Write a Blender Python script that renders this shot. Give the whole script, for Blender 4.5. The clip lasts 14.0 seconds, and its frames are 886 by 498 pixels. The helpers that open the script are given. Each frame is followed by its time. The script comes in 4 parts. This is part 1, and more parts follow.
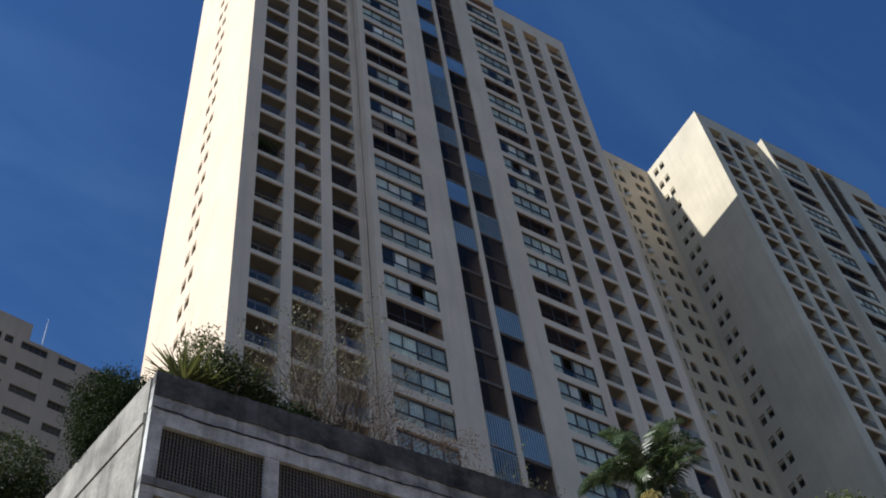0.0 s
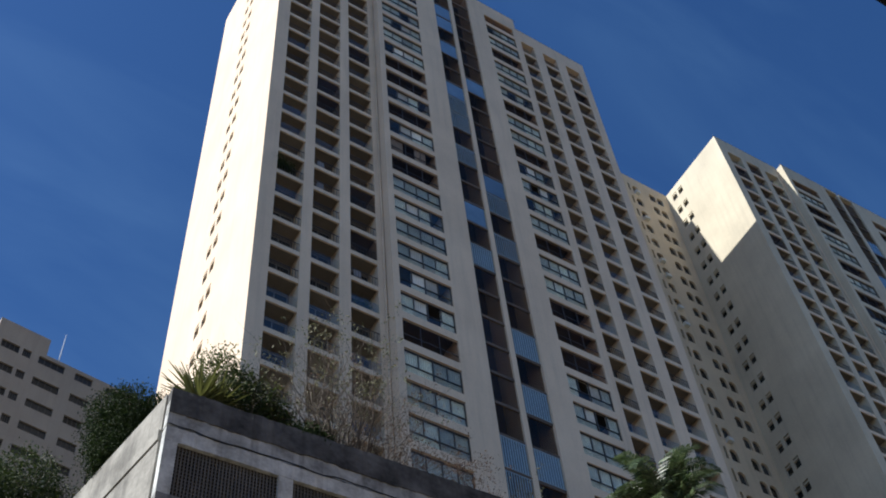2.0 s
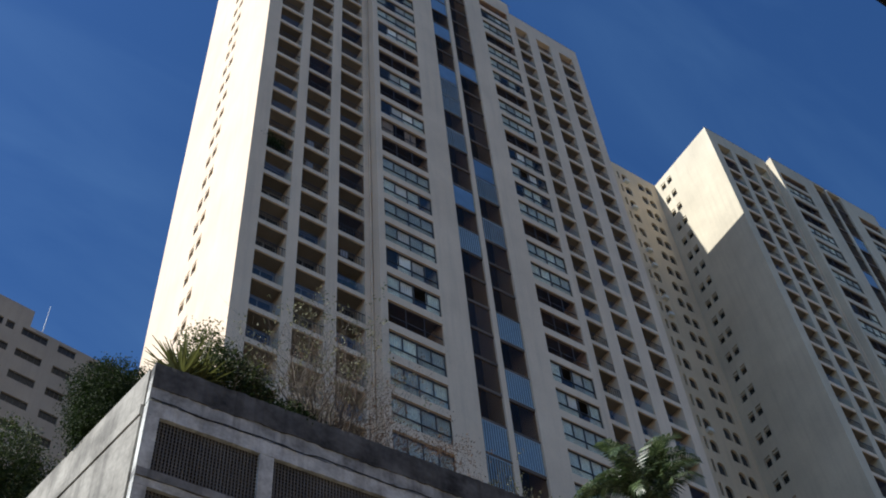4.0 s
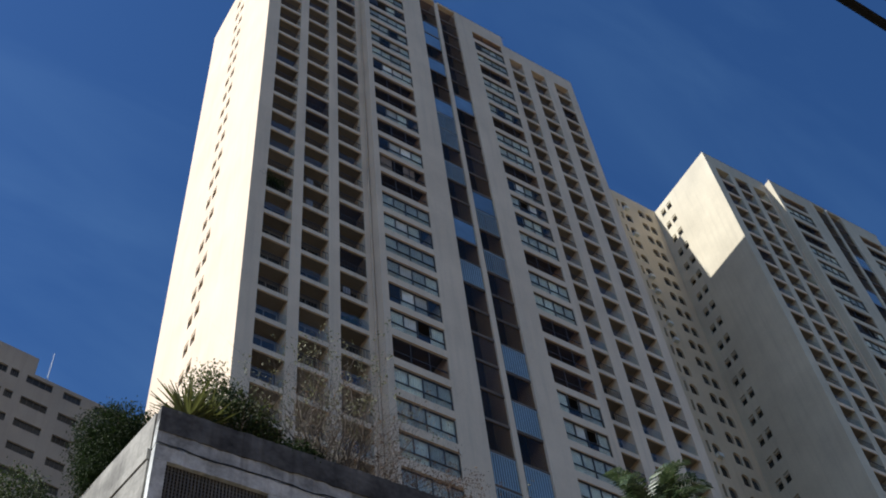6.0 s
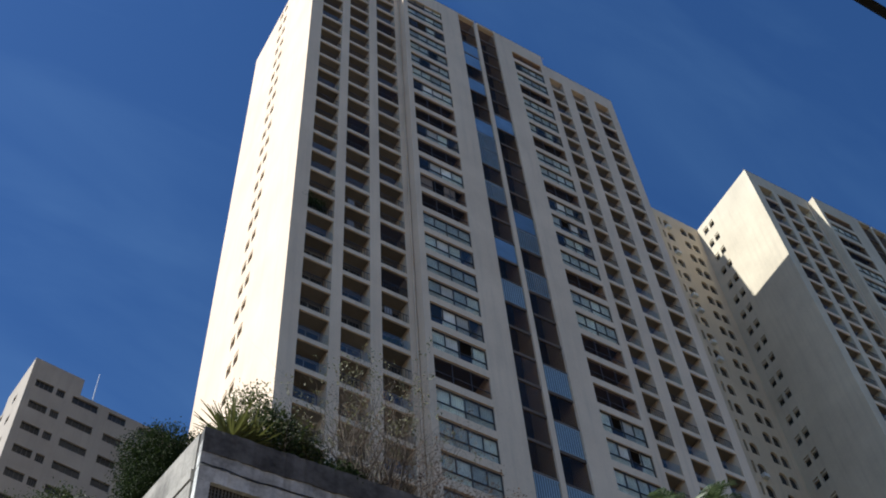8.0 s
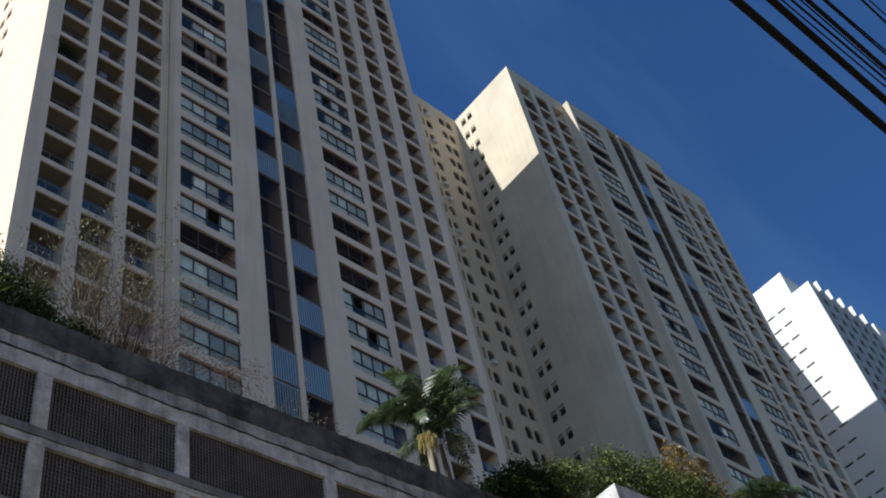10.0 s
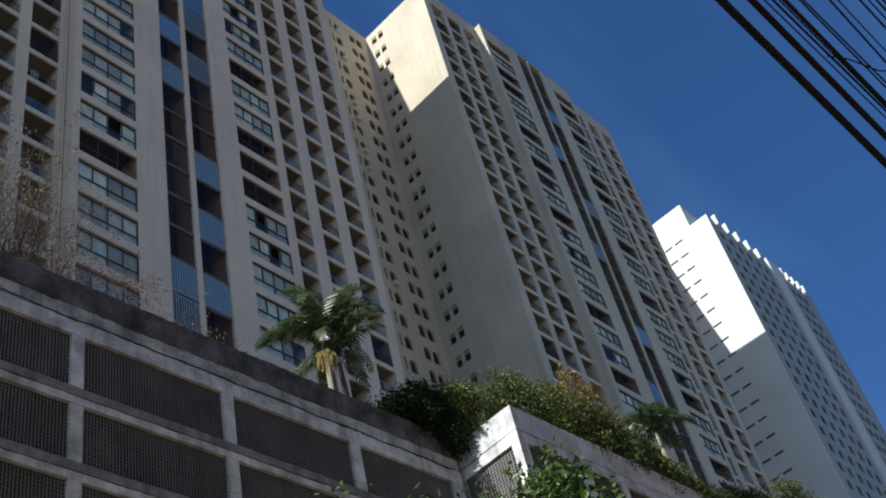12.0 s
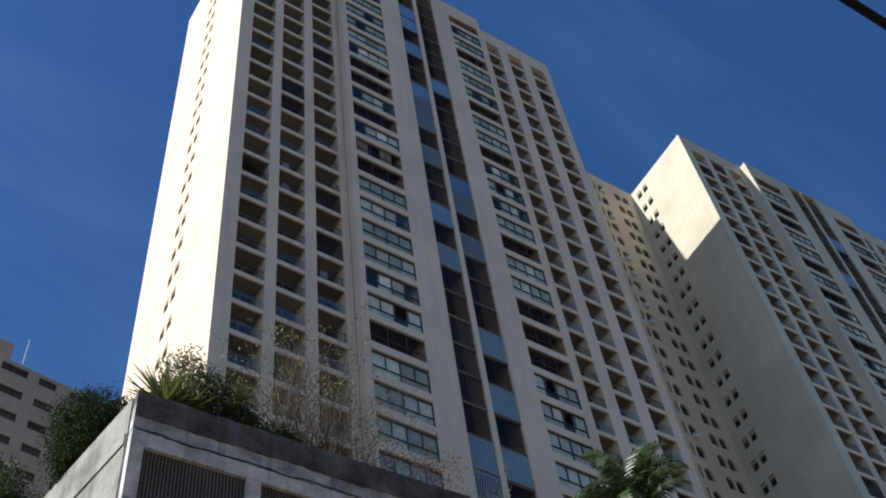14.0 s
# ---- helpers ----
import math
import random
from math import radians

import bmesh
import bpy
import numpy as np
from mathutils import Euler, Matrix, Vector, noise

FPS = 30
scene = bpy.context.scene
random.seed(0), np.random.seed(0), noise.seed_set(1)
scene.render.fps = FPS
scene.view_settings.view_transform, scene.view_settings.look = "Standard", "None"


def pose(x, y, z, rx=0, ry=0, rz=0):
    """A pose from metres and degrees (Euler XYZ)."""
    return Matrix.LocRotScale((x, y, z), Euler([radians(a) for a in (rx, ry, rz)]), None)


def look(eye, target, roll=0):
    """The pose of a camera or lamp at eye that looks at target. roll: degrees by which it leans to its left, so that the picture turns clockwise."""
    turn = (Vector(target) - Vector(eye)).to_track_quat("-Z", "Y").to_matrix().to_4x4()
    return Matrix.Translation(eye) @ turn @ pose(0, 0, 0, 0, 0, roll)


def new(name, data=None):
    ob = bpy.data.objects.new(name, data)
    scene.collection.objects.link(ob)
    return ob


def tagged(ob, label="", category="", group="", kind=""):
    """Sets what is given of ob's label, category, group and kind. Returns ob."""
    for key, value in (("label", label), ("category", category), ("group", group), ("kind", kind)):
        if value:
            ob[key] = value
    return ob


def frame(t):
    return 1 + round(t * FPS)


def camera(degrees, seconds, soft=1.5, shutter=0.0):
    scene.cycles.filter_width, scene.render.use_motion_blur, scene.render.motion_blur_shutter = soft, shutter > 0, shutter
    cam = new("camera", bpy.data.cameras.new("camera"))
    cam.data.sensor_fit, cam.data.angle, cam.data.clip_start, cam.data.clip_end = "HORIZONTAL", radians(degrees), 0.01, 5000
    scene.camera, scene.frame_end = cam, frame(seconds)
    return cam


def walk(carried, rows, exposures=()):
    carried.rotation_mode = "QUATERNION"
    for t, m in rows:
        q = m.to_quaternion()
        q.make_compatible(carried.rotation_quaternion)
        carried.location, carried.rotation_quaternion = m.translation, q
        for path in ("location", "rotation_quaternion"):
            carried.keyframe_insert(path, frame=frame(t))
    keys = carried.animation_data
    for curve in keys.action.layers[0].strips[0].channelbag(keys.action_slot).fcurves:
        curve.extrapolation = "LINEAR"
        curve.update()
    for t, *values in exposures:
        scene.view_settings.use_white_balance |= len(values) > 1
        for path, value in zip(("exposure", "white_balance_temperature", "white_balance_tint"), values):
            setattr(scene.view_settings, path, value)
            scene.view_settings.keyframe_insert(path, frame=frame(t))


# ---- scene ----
EYE = (0.0, 0.0, 1.6)
TURNS = [
    (0, 143.75, 5.06, -31.30),
    (0.5, 144.44, 5.60, -31.63),
    (1, 144.39, 4.76, -31.19),
    (1.5, 144.36, 3.82, -31.38),
    (2, 144.75, 3.91, -31.48),
    (2.5, 144.57, 4.20, -31.72),
    (2.7, 144.46, 4.09, -32.59),
    (4.8, 143.62, 3.20, -33.20),
    (5, 143.73, 3.41, -32.99),
    (5.5, 145.21, 6.40, -33.21),
    (6, 145.54, 4.47, -31.56),
    (6.5, 146.19, 4.86, -32.25),
    (7, 146.72, 2.34, -30.62),
    (7.2, 147.33, 2.88, -29.18),
    (9.3, 144.08, 5.25, -35.09),
    (9.5, 143.89, 6.10, -36.21),
    (10, 139.49, 9.18, -41.60),
    (10.5, 133.06, 12.79, -50.27),
    (11, 129.33, 13.38, -55.93),
    (11.5, 131.16, 12.33, -50.90),
    (12, 134.88, 11.02, -46.39),
    (12.5, 138.98, 8.68, -41.86),
    (13, 142.27, 5.15, -34.71),
    (13.5, 145.26, 5.25, -33.06),
    (14, 144.71, 5.51, -32.00),
]
cam = camera(40.51, 14.0, soft=1.9)
walk(cam, [(t, pose(*EYE, rx, ry, rz)) for t, rx, ry, rz in TURNS],
     [(0.0, 0.2), (0.5, 0.25), (1.5, 0.34), (2.7, 0.34), (4.8, 0.3), (5.5, 0.2), (6.5, 0.34), (7.2, 0.38), (9.3, 0.24), (10.0, 0.28), (11.0, 0.37), (12.5, 0.3), (14.0, 0.36)])

# ---- world and sun ----
SUN_WAY = Vector((1.0, -0.132, -0.92)).normalized()
world = bpy.data.worlds.new("sky")
scene.world = world
world.use_nodes = True
wn = world.node_tree.nodes
wl = world.node_tree.links
sky = wn.new("ShaderNodeTexSky")
sky.sky_type = "NISHITA"
sky.sun_disc = False
sky.sun_elevation = radians(42.4)
sky.sun_rotation = math.atan2(-1.0, 0.132)
sky.altitude = 800
sky.air_density = 1.15
sky.dust_density = 0.8
sky.ozone_density = 2.5
sat = wn.new("ShaderNodeHueSaturation")
sat.inputs["Hue"].default_value = 0.5
sat.inputs["Saturation"].default_value = 1.2
wl.new(sky.outputs[0], sat.inputs["Color"])
deep = wn.new("ShaderNodeVectorMath")
deep.operation = "MULTIPLY"
deep.inputs[1].default_value = (0.79, 0.965, 1.23)
wl.new(sat.outputs[0], deep.inputs[0])
# faint high cirrus
way = wn.new("ShaderNodeTexCoord")
pull = wn.new("ShaderNodeMapping")
pull.inputs["Rotation"].default_value = (0.4, 0.2, 0.7)
pull.inputs["Scale"].default_value = (1.5, 6.0, 2.5)
wl.new(way.outputs["Generated"], pull.inputs["Vector"])
wisp = wn.new("ShaderNodeTexNoise")
wisp.inputs["Scale"].default_value = 1.6
wisp.inputs["Detail"].default_value = 7
wisp.inputs["Distortion"].default_value = 0.6
wl.new(pull.outputs[0], wisp.inputs["Vector"])
thin = wn.new("ShaderNodeMapRange")
thin.inputs["From Min"].default_value = 0.46
thin.inputs["From Max"].default_value = 0.82
wl.new(wisp.outputs["Fac"], thin.inputs["Value"])
veil = wn.new("ShaderNodeMix")
veil.data_type = "VECTOR"
veil.inputs["A"].default_value = (1.0, 1.0, 1.0)
veil.inputs["B"].default_value = (1.75, 1.45, 1.2)
wl.new(thin.outputs[0], veil.inputs["Factor"])
haze = wn.new("ShaderNodeVectorMath")
haze.operation = "MULTIPLY"
wl.new(deep.outputs[0], haze.inputs[0])
wl.new(veil.outputs["Result"], haze.inputs[1])
wl.new(haze.outputs[0], wn["Background"].inputs["Color"])
wn["Background"].inputs["Strength"].default_value = 0.076
sun = new("sun", bpy.data.lights.new("sun", "SUN"))
sun.data.energy = 5.5
sun.data.angle = radians(0.5)
sun.data.color = (1.0, 0.975, 0.93)
sun.matrix_world = look((0, 0, 200), Vector((0, 0, 200)) + SUN_WAY)


# ---- materials ----
def mat(name, base, rough=0.85, var=0.12, scale=0.6, fine=14.0, bump=0.15, streak=0.0, streak_col=(0.08, 0.075, 0.07), metal=0.0, spec=0.3, per_object=0.0):
    """A worn surface: base colour with broad and fine variation, vertical water streaks and fine relief."""
    m = bpy.data.materials.new(name)
    m.use_nodes = True
    n, l = m.node_tree.nodes, m.node_tree.links
    b = n["Principled BSDF"]
    b.inputs["Roughness"].default_value = rough
    b.inputs["Metallic"].default_value = metal
    b.inputs["Specular IOR Level"].default_value = spec
    geo = n.new("ShaderNodeNewGeometry")
    big = n.new("ShaderNodeTexNoise")
    big.inputs["Scale"].default_value = scale
    big.inputs["Detail"].default_value = 5
    l.new(geo.outputs["Position"], big.inputs["Vector"])
    small = n.new("ShaderNodeTexNoise")
    small.inputs["Scale"].default_value = fine
    small.inputs["Detail"].default_value = 3
    l.new(geo.outputs["Position"], small.inputs["Vector"])
    add = n.new("ShaderNodeMath")
    add.operation = "MULTIPLY_ADD"
    add.inputs[1].default_value = 0.35
    l.new(small.outputs["Fac"], add.inputs[0])
    l.new(big.outputs["Fac"], add.inputs[2])
    rng = n.new("ShaderNodeMapRange")
    rng.inputs["From Min"].default_value = 0.4
    rng.inputs["From Max"].default_value = 0.95
    rng.inputs["To Min"].default_value = 1 - var
    rng.inputs["To Max"].default_value = 1 + var
    l.new(add.outputs[0], rng.inputs["Value"])
    mul = n.new("ShaderNodeVectorMath")
    mul.operation = "SCALE"
    mul.inputs[0].default_value = base
    l.new(rng.outputs[0], mul.inputs["Scale"])
    out = mul.outputs[0]
    if per_object:
        info = n.new("ShaderNodeObjectInfo")
        pr = n.new("ShaderNodeMapRange")
        pr.inputs["To Min"].default_value = 1 - per_object
        pr.inputs["To Max"].default_value = 1 + per_object
        l.new(info.outputs["Random"], pr.inputs["Value"])
        m2 = n.new("ShaderNodeVectorMath")
        m2.operation = "SCALE"
        l.new(out, m2.inputs[0])
        l.new(pr.outputs[0], m2.inputs["Scale"])
        out = m2.outputs[0]
    if streak:
        mp = n.new("ShaderNodeVectorMath")
        mp.operation = "MULTIPLY"
        mp.inputs[1].default_value = (2.2, 2.2, 0.12)
        l.new(geo.outputs["Position"], mp.inputs[0])
        st = n.new("ShaderNodeTexNoise")
        st.inputs["Scale"].default_value = 1.0
        st.inputs["Detail"].default_value = 6
        st.inputs["Roughness"].default_value = 0.65
        l.new(mp.outputs[0], st.inputs["Vector"])
        sr = n.new("ShaderNodeMapRange")
        sr.inputs["From Min"].default_value = 0.48
        sr.inputs["From Max"].default_value = 0.78
        sr.inputs["To Max"].default_value = streak
        l.new(st.outputs["Fac"], sr.inputs["Value"])
        mix = n.new("ShaderNodeMix")
        mix.data_type = "RGBA"
        l.new(sr.outputs[0], mix.inputs["Factor"])
        l.new(out, mix.inputs["A"])
        mix.inputs["B"].default_value = (*streak_col, 1)
        out = mix.outputs["Result"]
    l.new(out, b.inputs["Base Color"])
    if bump:
        bp = n.new("ShaderNodeBump")
        bp.inputs["Strength"].default_value = bump
        bp.inputs["Distance"].default_value = 0.02
        l.new(small.outputs["Fac"], bp.inputs["Height"])
        l.new(bp.outputs[0], b.inputs["Normal"])
    return m


# second tower: cream stucco darkened to stand in for dimmer light there
STUCCO_B = mat("dimmed_stucco", (0.555, 0.508, 0.40), 0.9, 0.14, 0.25, 6.0, 0.2, 0.3, (0.28, 0.25, 0.2))
STUCCO = mat("cream_stucco", (0.72, 0.59, 0.45), 0.9, 0.10, 0.25, 6.0, 0.2, 0.25, (0.30, 0.27, 0.22))
# linking block stucco: warm bounce off the sunlit flank put into its colour
LINK_WARM = mat("bounce_warm_stucco", (0.61, 0.505, 0.36), 0.9, 0.12, 0.25, 6.0, 0.2, 0.3, (0.28, 0.24, 0.18))
SLAB = mat("slab_paint", (0.68, 0.57, 0.44), 0.9, 0.12, 0.5, 8.0, 0.2, 0.35, (0.25, 0.22, 0.18))
# soffits: shade under the slabs is put into this darker colour
SOFFIT = mat("soffit_shade", (0.235, 0.21, 0.18), 0.9, 0.2, 0.3, 5.0, 0.1, per_object=0.25)
# recess walls and bay ceilings: the recess's shade is part of this dark colour
INNER_SHADE = mat("inner_wall", (0.155, 0.145, 0.135), 0.9, 0.3, 0.4, 5.0, 0.1, per_object=0.4)
# garage cores: unlit depth behind the screens put into a near-black colour
DARK = mat("unlit_interior", (0.055, 0.05, 0.047), 0.9, 0.3, 0.4, 5.0, 0.0)
GLASS = mat("window_glass", (0.03, 0.032, 0.034), 0.1, 0.2, 0.3, 2.0, 0.0, spec=0.3, per_object=0.5)
FRAME = mat("window_frame", (0.05, 0.048, 0.045), 0.5, 0.1, 1.0, 8.0, 0.05, spec=0.5)
WHITE = mat("white_paint", (0.62, 0.645, 0.625), 0.85, 0.06, 0.2, 6.0, 0.1, 0.12, (0.5, 0.5, 0.48))
CONCRETE = mat("weathered_concrete", (0.42, 0.43, 0.415), 0.92, 0.6, 1.3, 7.0, 0.5, 0.85, (0.06, 0.057, 0.055))
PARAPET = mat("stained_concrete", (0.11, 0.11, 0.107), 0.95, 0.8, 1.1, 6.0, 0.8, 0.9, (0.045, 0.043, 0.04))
BEAM = mat("pale_concrete", (0.60, 0.62, 0.60), 0.92, 0.5, 1.3, 9.0, 0.4, 0.6, (0.10, 0.095, 0.09))
PALE_CONC = mat("whitish_concrete", (0.60, 0.61, 0.60), 0.92, 0.35, 1.1, 7.0, 0.4, 0.38, (0.12, 0.115, 0.11))
FLANK = mat("dusty_concrete", (0.262, 0.255, 0.23), 0.93, 0.55, 0.8, 7.0, 0.5, 0.8, (0.05, 0.048, 0.046))
SILL = mat("sill_concrete", (0.26, 0.265, 0.26), 0.93, 0.5, 0.9, 7.0, 0.5, 0.85, (0.05, 0.048, 0.046))
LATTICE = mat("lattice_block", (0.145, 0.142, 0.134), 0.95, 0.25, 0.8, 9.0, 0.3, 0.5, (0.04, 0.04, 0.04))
GROUND = mat("dark_paving", (0.085, 0.068, 0.048), 0.92, 0.2, 0.08, 3.0, 0.2)
BARK = mat("bark", (0.13, 0.10, 0.075), 0.9, 0.3, 3.0, 25.0, 0.5)
TWIG = mat("dry_twig", (0.105, 0.088, 0.072), 0.9, 0.3, 3.0, 25.0, 0.3)
PALE_BARK = mat("pale_bark", (0.30, 0.26, 0.20), 0.9, 0.25, 3.0, 25.0, 0.4)
CABLE = mat("black_cable", (0.007, 0.008, 0.010), 0.6, 0.2, 2.0, 20.0, 0.0)
WOOD = mat("weathered_timber", (0.11, 0.10, 0.088), 0.9, 0.35, 5.0, 40.0, 0.4)
GALV = mat("galvanised_steel", (0.68, 0.70, 0.70), 0.45, 0.1, 2.0, 15.0, 0.05, spec=0.5, metal=0.3)
LAMP_GREY = mat("lamp_casting", (0.50, 0.51, 0.50), 0.5, 0.1, 3.0, 15.0, 0.05)
CERAMIC = mat("brown_ceramic", (0.022, 0.019, 0.019), 0.6, 0.2, 5.0, 15.0, 0.0, spec=0.2)
SHAFT = mat("shaft_brown", (0.125, 0.10, 0.085), 0.8, 0.3, 0.5, 6.0, 0.1, per_object=0.2)
CURTAIN = mat("curtain_cloth", (0.72, 0.70, 0.63), 0.9, 0.2, 1.5, 9.0, 0.2, per_object=0.35)
GREY_WALL = mat("grey_beige_render", (0.36, 0.325, 0.28), 0.9, 0.12, 0.3, 6.0, 0.2, 0.3, (0.2, 0.18, 0.16))
SHEET = mat("blue_grey_paint", (0.33, 0.38, 0.385), 0.85, 0.1, 0.3, 6.0, 0.1, 0.2, (0.25, 0.26, 0.27))
# louvre slats: the bluish sky sheen is put into the base colour
LOUVRE = mat("sky_tint_slat", (0.30, 0.40, 0.47), 0.35, 0.1, 0.3, 6.0, 0.05, spec=0.5)
# colour of the added street wall, chosen for its warm bounce
FILL_WALL = mat("ochre_fill_wall", (0.64, 0.49, 0.31), 0.9, 0.12, 0.25, 6.0, 0.2, 0.3, (0.2, 0.16, 0.11))
CLAY = mat("clay_pot", (0.26, 0.12, 0.07), 0.85, 0.2, 2.0, 12.0, 0.2)
LINEN = mat("grey_linen", (0.33, 0.33, 0.35), 0.9, 0.2, 1.5, 9.0, 0.2, per_object=0.4)
DOOR = mat("grey_door_frame", (0.21, 0.205, 0.195), 0.6, 0.1, 1.0, 8.0, 0.05, per_object=0.3)
SOIL = mat("soil", (0.09, 0.065, 0.045), 0.95, 0.3, 1.0, 12.0, 0.4)


def pane_mat(name, tint, mirror, rough=0.02):
    """Thin tinted pane: part see-through, part mirror."""
    m = bpy.data.materials.new(name)
    m.use_nodes = True
    n, l = m.node_tree.nodes, m.node_tree.links
    n.remove(n["Principled BSDF"])
    clear = n.new("ShaderNodeBsdfTransparent")
    clear.inputs[0].default_value = (*tint, 1)
    gloss = n.new("ShaderNodeBsdfGlossy")
    gloss.inputs["Color"].default_value = (0.85, 0.9, 0.92, 1)
    gloss.inputs["Roughness"].default_value = rough
    geo = n.new("ShaderNodeNewGeometry")
    wav = n.new("ShaderNodeTexNoise")
    wav.inputs["Scale"].default_value = 0.9
    l.new(geo.outputs["Position"], wav.inputs["Vector"])
    bp = n.new("ShaderNodeBump")
    bp.inputs["Strength"].default_value = 0.12
    bp.inputs["Distance"].default_value = 0.05
    l.new(wav.outputs["Fac"], bp.inputs["Height"])
    l.new(bp.outputs[0], gloss.inputs["Normal"])
    info = n.new("ShaderNodeObjectInfo")
    rg = n.new("ShaderNodeMapRange")
    rg.inputs["To Min"].default_value = mirror * 0.6
    rg.inputs["To Max"].default_value = mirror * 1.4
    l.new(info.outputs["Random"], rg.inputs["Value"])
    mix = n.new("ShaderNodeMixShader")
    l.new(rg.outputs[0], mix.inputs[0])
    l.new(clear.outputs[0], mix.inputs[1])
    l.new(gloss.outputs[0], mix.inputs[2])
    l.new(mix.outputs[0], n["Material Output"].inputs["Surface"])
    return m


def leaf_mat(name, dark, light, rough=0.45, spec=0.5, glow=0.25):
    """Leaves: colour varies leaf by leaf, some light passes through."""
    m = bpy.data.materials.new(name)
    m.use_nodes = True
    n, l = m.node_tree.nodes, m.node_tree.links
    b = n["Principled BSDF"]
    b.inputs["Roughness"].default_value = rough
    b.inputs["Specular IOR Level"].default_value = spec
    geo = n.new("ShaderNodeNewGeometry")
    mix = n.new("ShaderNodeMix")
    mix.data_type = "RGBA"
    l.new(geo.outputs["Random Per Island"], mix.inputs["Factor"])
    mix.inputs["A"].default_value = (*dark, 1)
    mix.inputs["B"].default_value = (*light, 1)
    l.new(mix.outputs["Result"], b.inputs["Base Color"])
    tr = n.new("ShaderNodeBsdfTranslucent")
    l.new(mix.outputs["Result"], tr.inputs["Color"])
    ms = n.new("ShaderNodeMixShader")
    ms.inputs[0].default_value = glow
    l.new(b.outputs[0], ms.inputs[1])
    l.new(tr.outputs[0], ms.inputs[2])
    l.new(ms.outputs[0], n["Material Output"].inputs["Surface"])
    return m


PANE = pane_mat("tinted_pane", (0.93, 0.95, 0.92), 0.065)
# blue shaft glass: pale sky reflection put into its base colour
BLUE_PANE = mat("sky_tint_glass", (0.29, 0.40, 0.46), 0.14, 0.15, 0.5, 2.0, 0.0, metal=0.55, spec=0.6, per_object=0.25)
SMOKED = pane_mat("smoked_pane", (0.86, 0.80, 0.76), 0.01)
DIM_PANE = pane_mat("dark_pane", (0.72, 0.67, 0.62), 0.025)
LEAF = leaf_mat("glossy_leaf", (0.012, 0.034, 0.008), (0.105, 0.175, 0.036), 0.45, 0.35, 0.28)
BUSH = leaf_mat("bush_leaf", (0.015, 0.034, 0.010), (0.075, 0.105, 0.028), 0.6, 0.25)
HEDGE = leaf_mat("hedge_leaf", (0.018, 0.036, 0.010), (0.17, 0.21, 0.05), 0.55, 0.3)
DARK_BUSH = leaf_mat("dark_leaf", (0.008, 0.019, 0.006), (0.038, 0.062, 0.018), 0.7, 0.15)
AUTUMN = leaf_mat("orange_leaf", (0.12, 0.10, 0.02), (0.34, 0.23, 0.05))
DRY = leaf_mat("dry_leaf", (0.16, 0.09, 0.055), (0.28, 0.20, 0.14), 0.7, 0.2)
PALE_LEAF = leaf_mat("pale_leaf", (0.08, 0.085, 0.04), (0.30, 0.30, 0.18), 0.6, 0.3)
PALM = leaf_mat("palm_leaf", (0.012, 0.03, 0.010), (0.12, 0.17, 0.07), 0.32, 0.6, 0.25)
BLADE = leaf_mat("blade_leaf", (0.07, 0.09, 0.025), (0.27, 0.27, 0.08), 0.5, 0.4, 0.35)
FLOWER = leaf_mat("flower_strand", (0.40, 0.33, 0.12), (0.60, 0.52, 0.22), 0.7, 0.2)


# ---- mesh helpers ----
def box(bm, x0, x1, y0, y1, z0, z1, turn=None):
    vs = [Vector((x, y, z)) for x in (x0, x1) for y in (y0, y1) for z in (z0, z1)]
    if turn is not None:
        vs = [turn @ v for v in vs]
    v = [bm.verts.new(p) for p in vs]
    for q in ((0, 1, 3, 2), (4, 6, 7, 5), (0, 4, 5, 1), (2, 3, 7, 6), (0, 2, 6, 4), (1, 5, 7, 3)):
        bm.faces.new([v[i] for i in q])


def boxes(*rows):
    bm = bmesh.new()
    for r in rows:
        box(bm, *r)
    return bm


def finish(name, bm, material):
    bmesh.ops.recalc_face_normals(bm, faces=bm.faces)
    me = bpy.data.meshes.new(name)
    bm.to_mesh(me)
    bm.free()
    me.materials.append(material)
    return me


def part(name, bm, material, parent, label=""):
    ob = new(name, finish(name, bm, material))
    ob.parent = parent
    return tagged(ob, label)


def again(name, me, parent, loc=(0, 0, 0), rz=0.0):
    """A further piece on a shared mesh."""
    ob = new(name, me)
    ob.parent = parent
    ob.location = loc
    ob.rotation_euler = (0, 0, radians(rz))
    if name.endswith("pane"):
        ob.visible_shadow = False
    return ob


def fretwork(bm, xs, zs, solid, y0, y1):
    """One connected slab between y0 and y1 on the cuts xs and zs; solid(i, j) tells which cells are filled."""
    nx, nz = len(xs) - 1, len(zs) - 1
    full = {(i, j) for i in range(nx) for j in range(nz) if solid(i, j)}
    made = {}

    def at(i, j, k):
        if (i, j, k) not in made:
            made[i, j, k] = bm.verts.new((xs[i], (y0, y1)[k], zs[j]))
        return made[i, j, k]

    for i, j in full:
        a, b, c, d = (i, j), (i + 1, j), (i + 1, j + 1), (i, j + 1)
        bm.faces.new([at(*p, 0) for p in (a, b, c, d)])
        bm.faces.new([at(*p, 1) for p in (d, c, b, a)])
        for p, r, other in ((a, b, (i, j - 1)), (b, c, (i + 1, j)), (c, d, (i, j + 1)), (d, a, (i - 1, j))):
            if other not in full:
                bm.faces.new((at(*p, 0), at(*p, 1), at(*r, 1), at(*r, 0)))


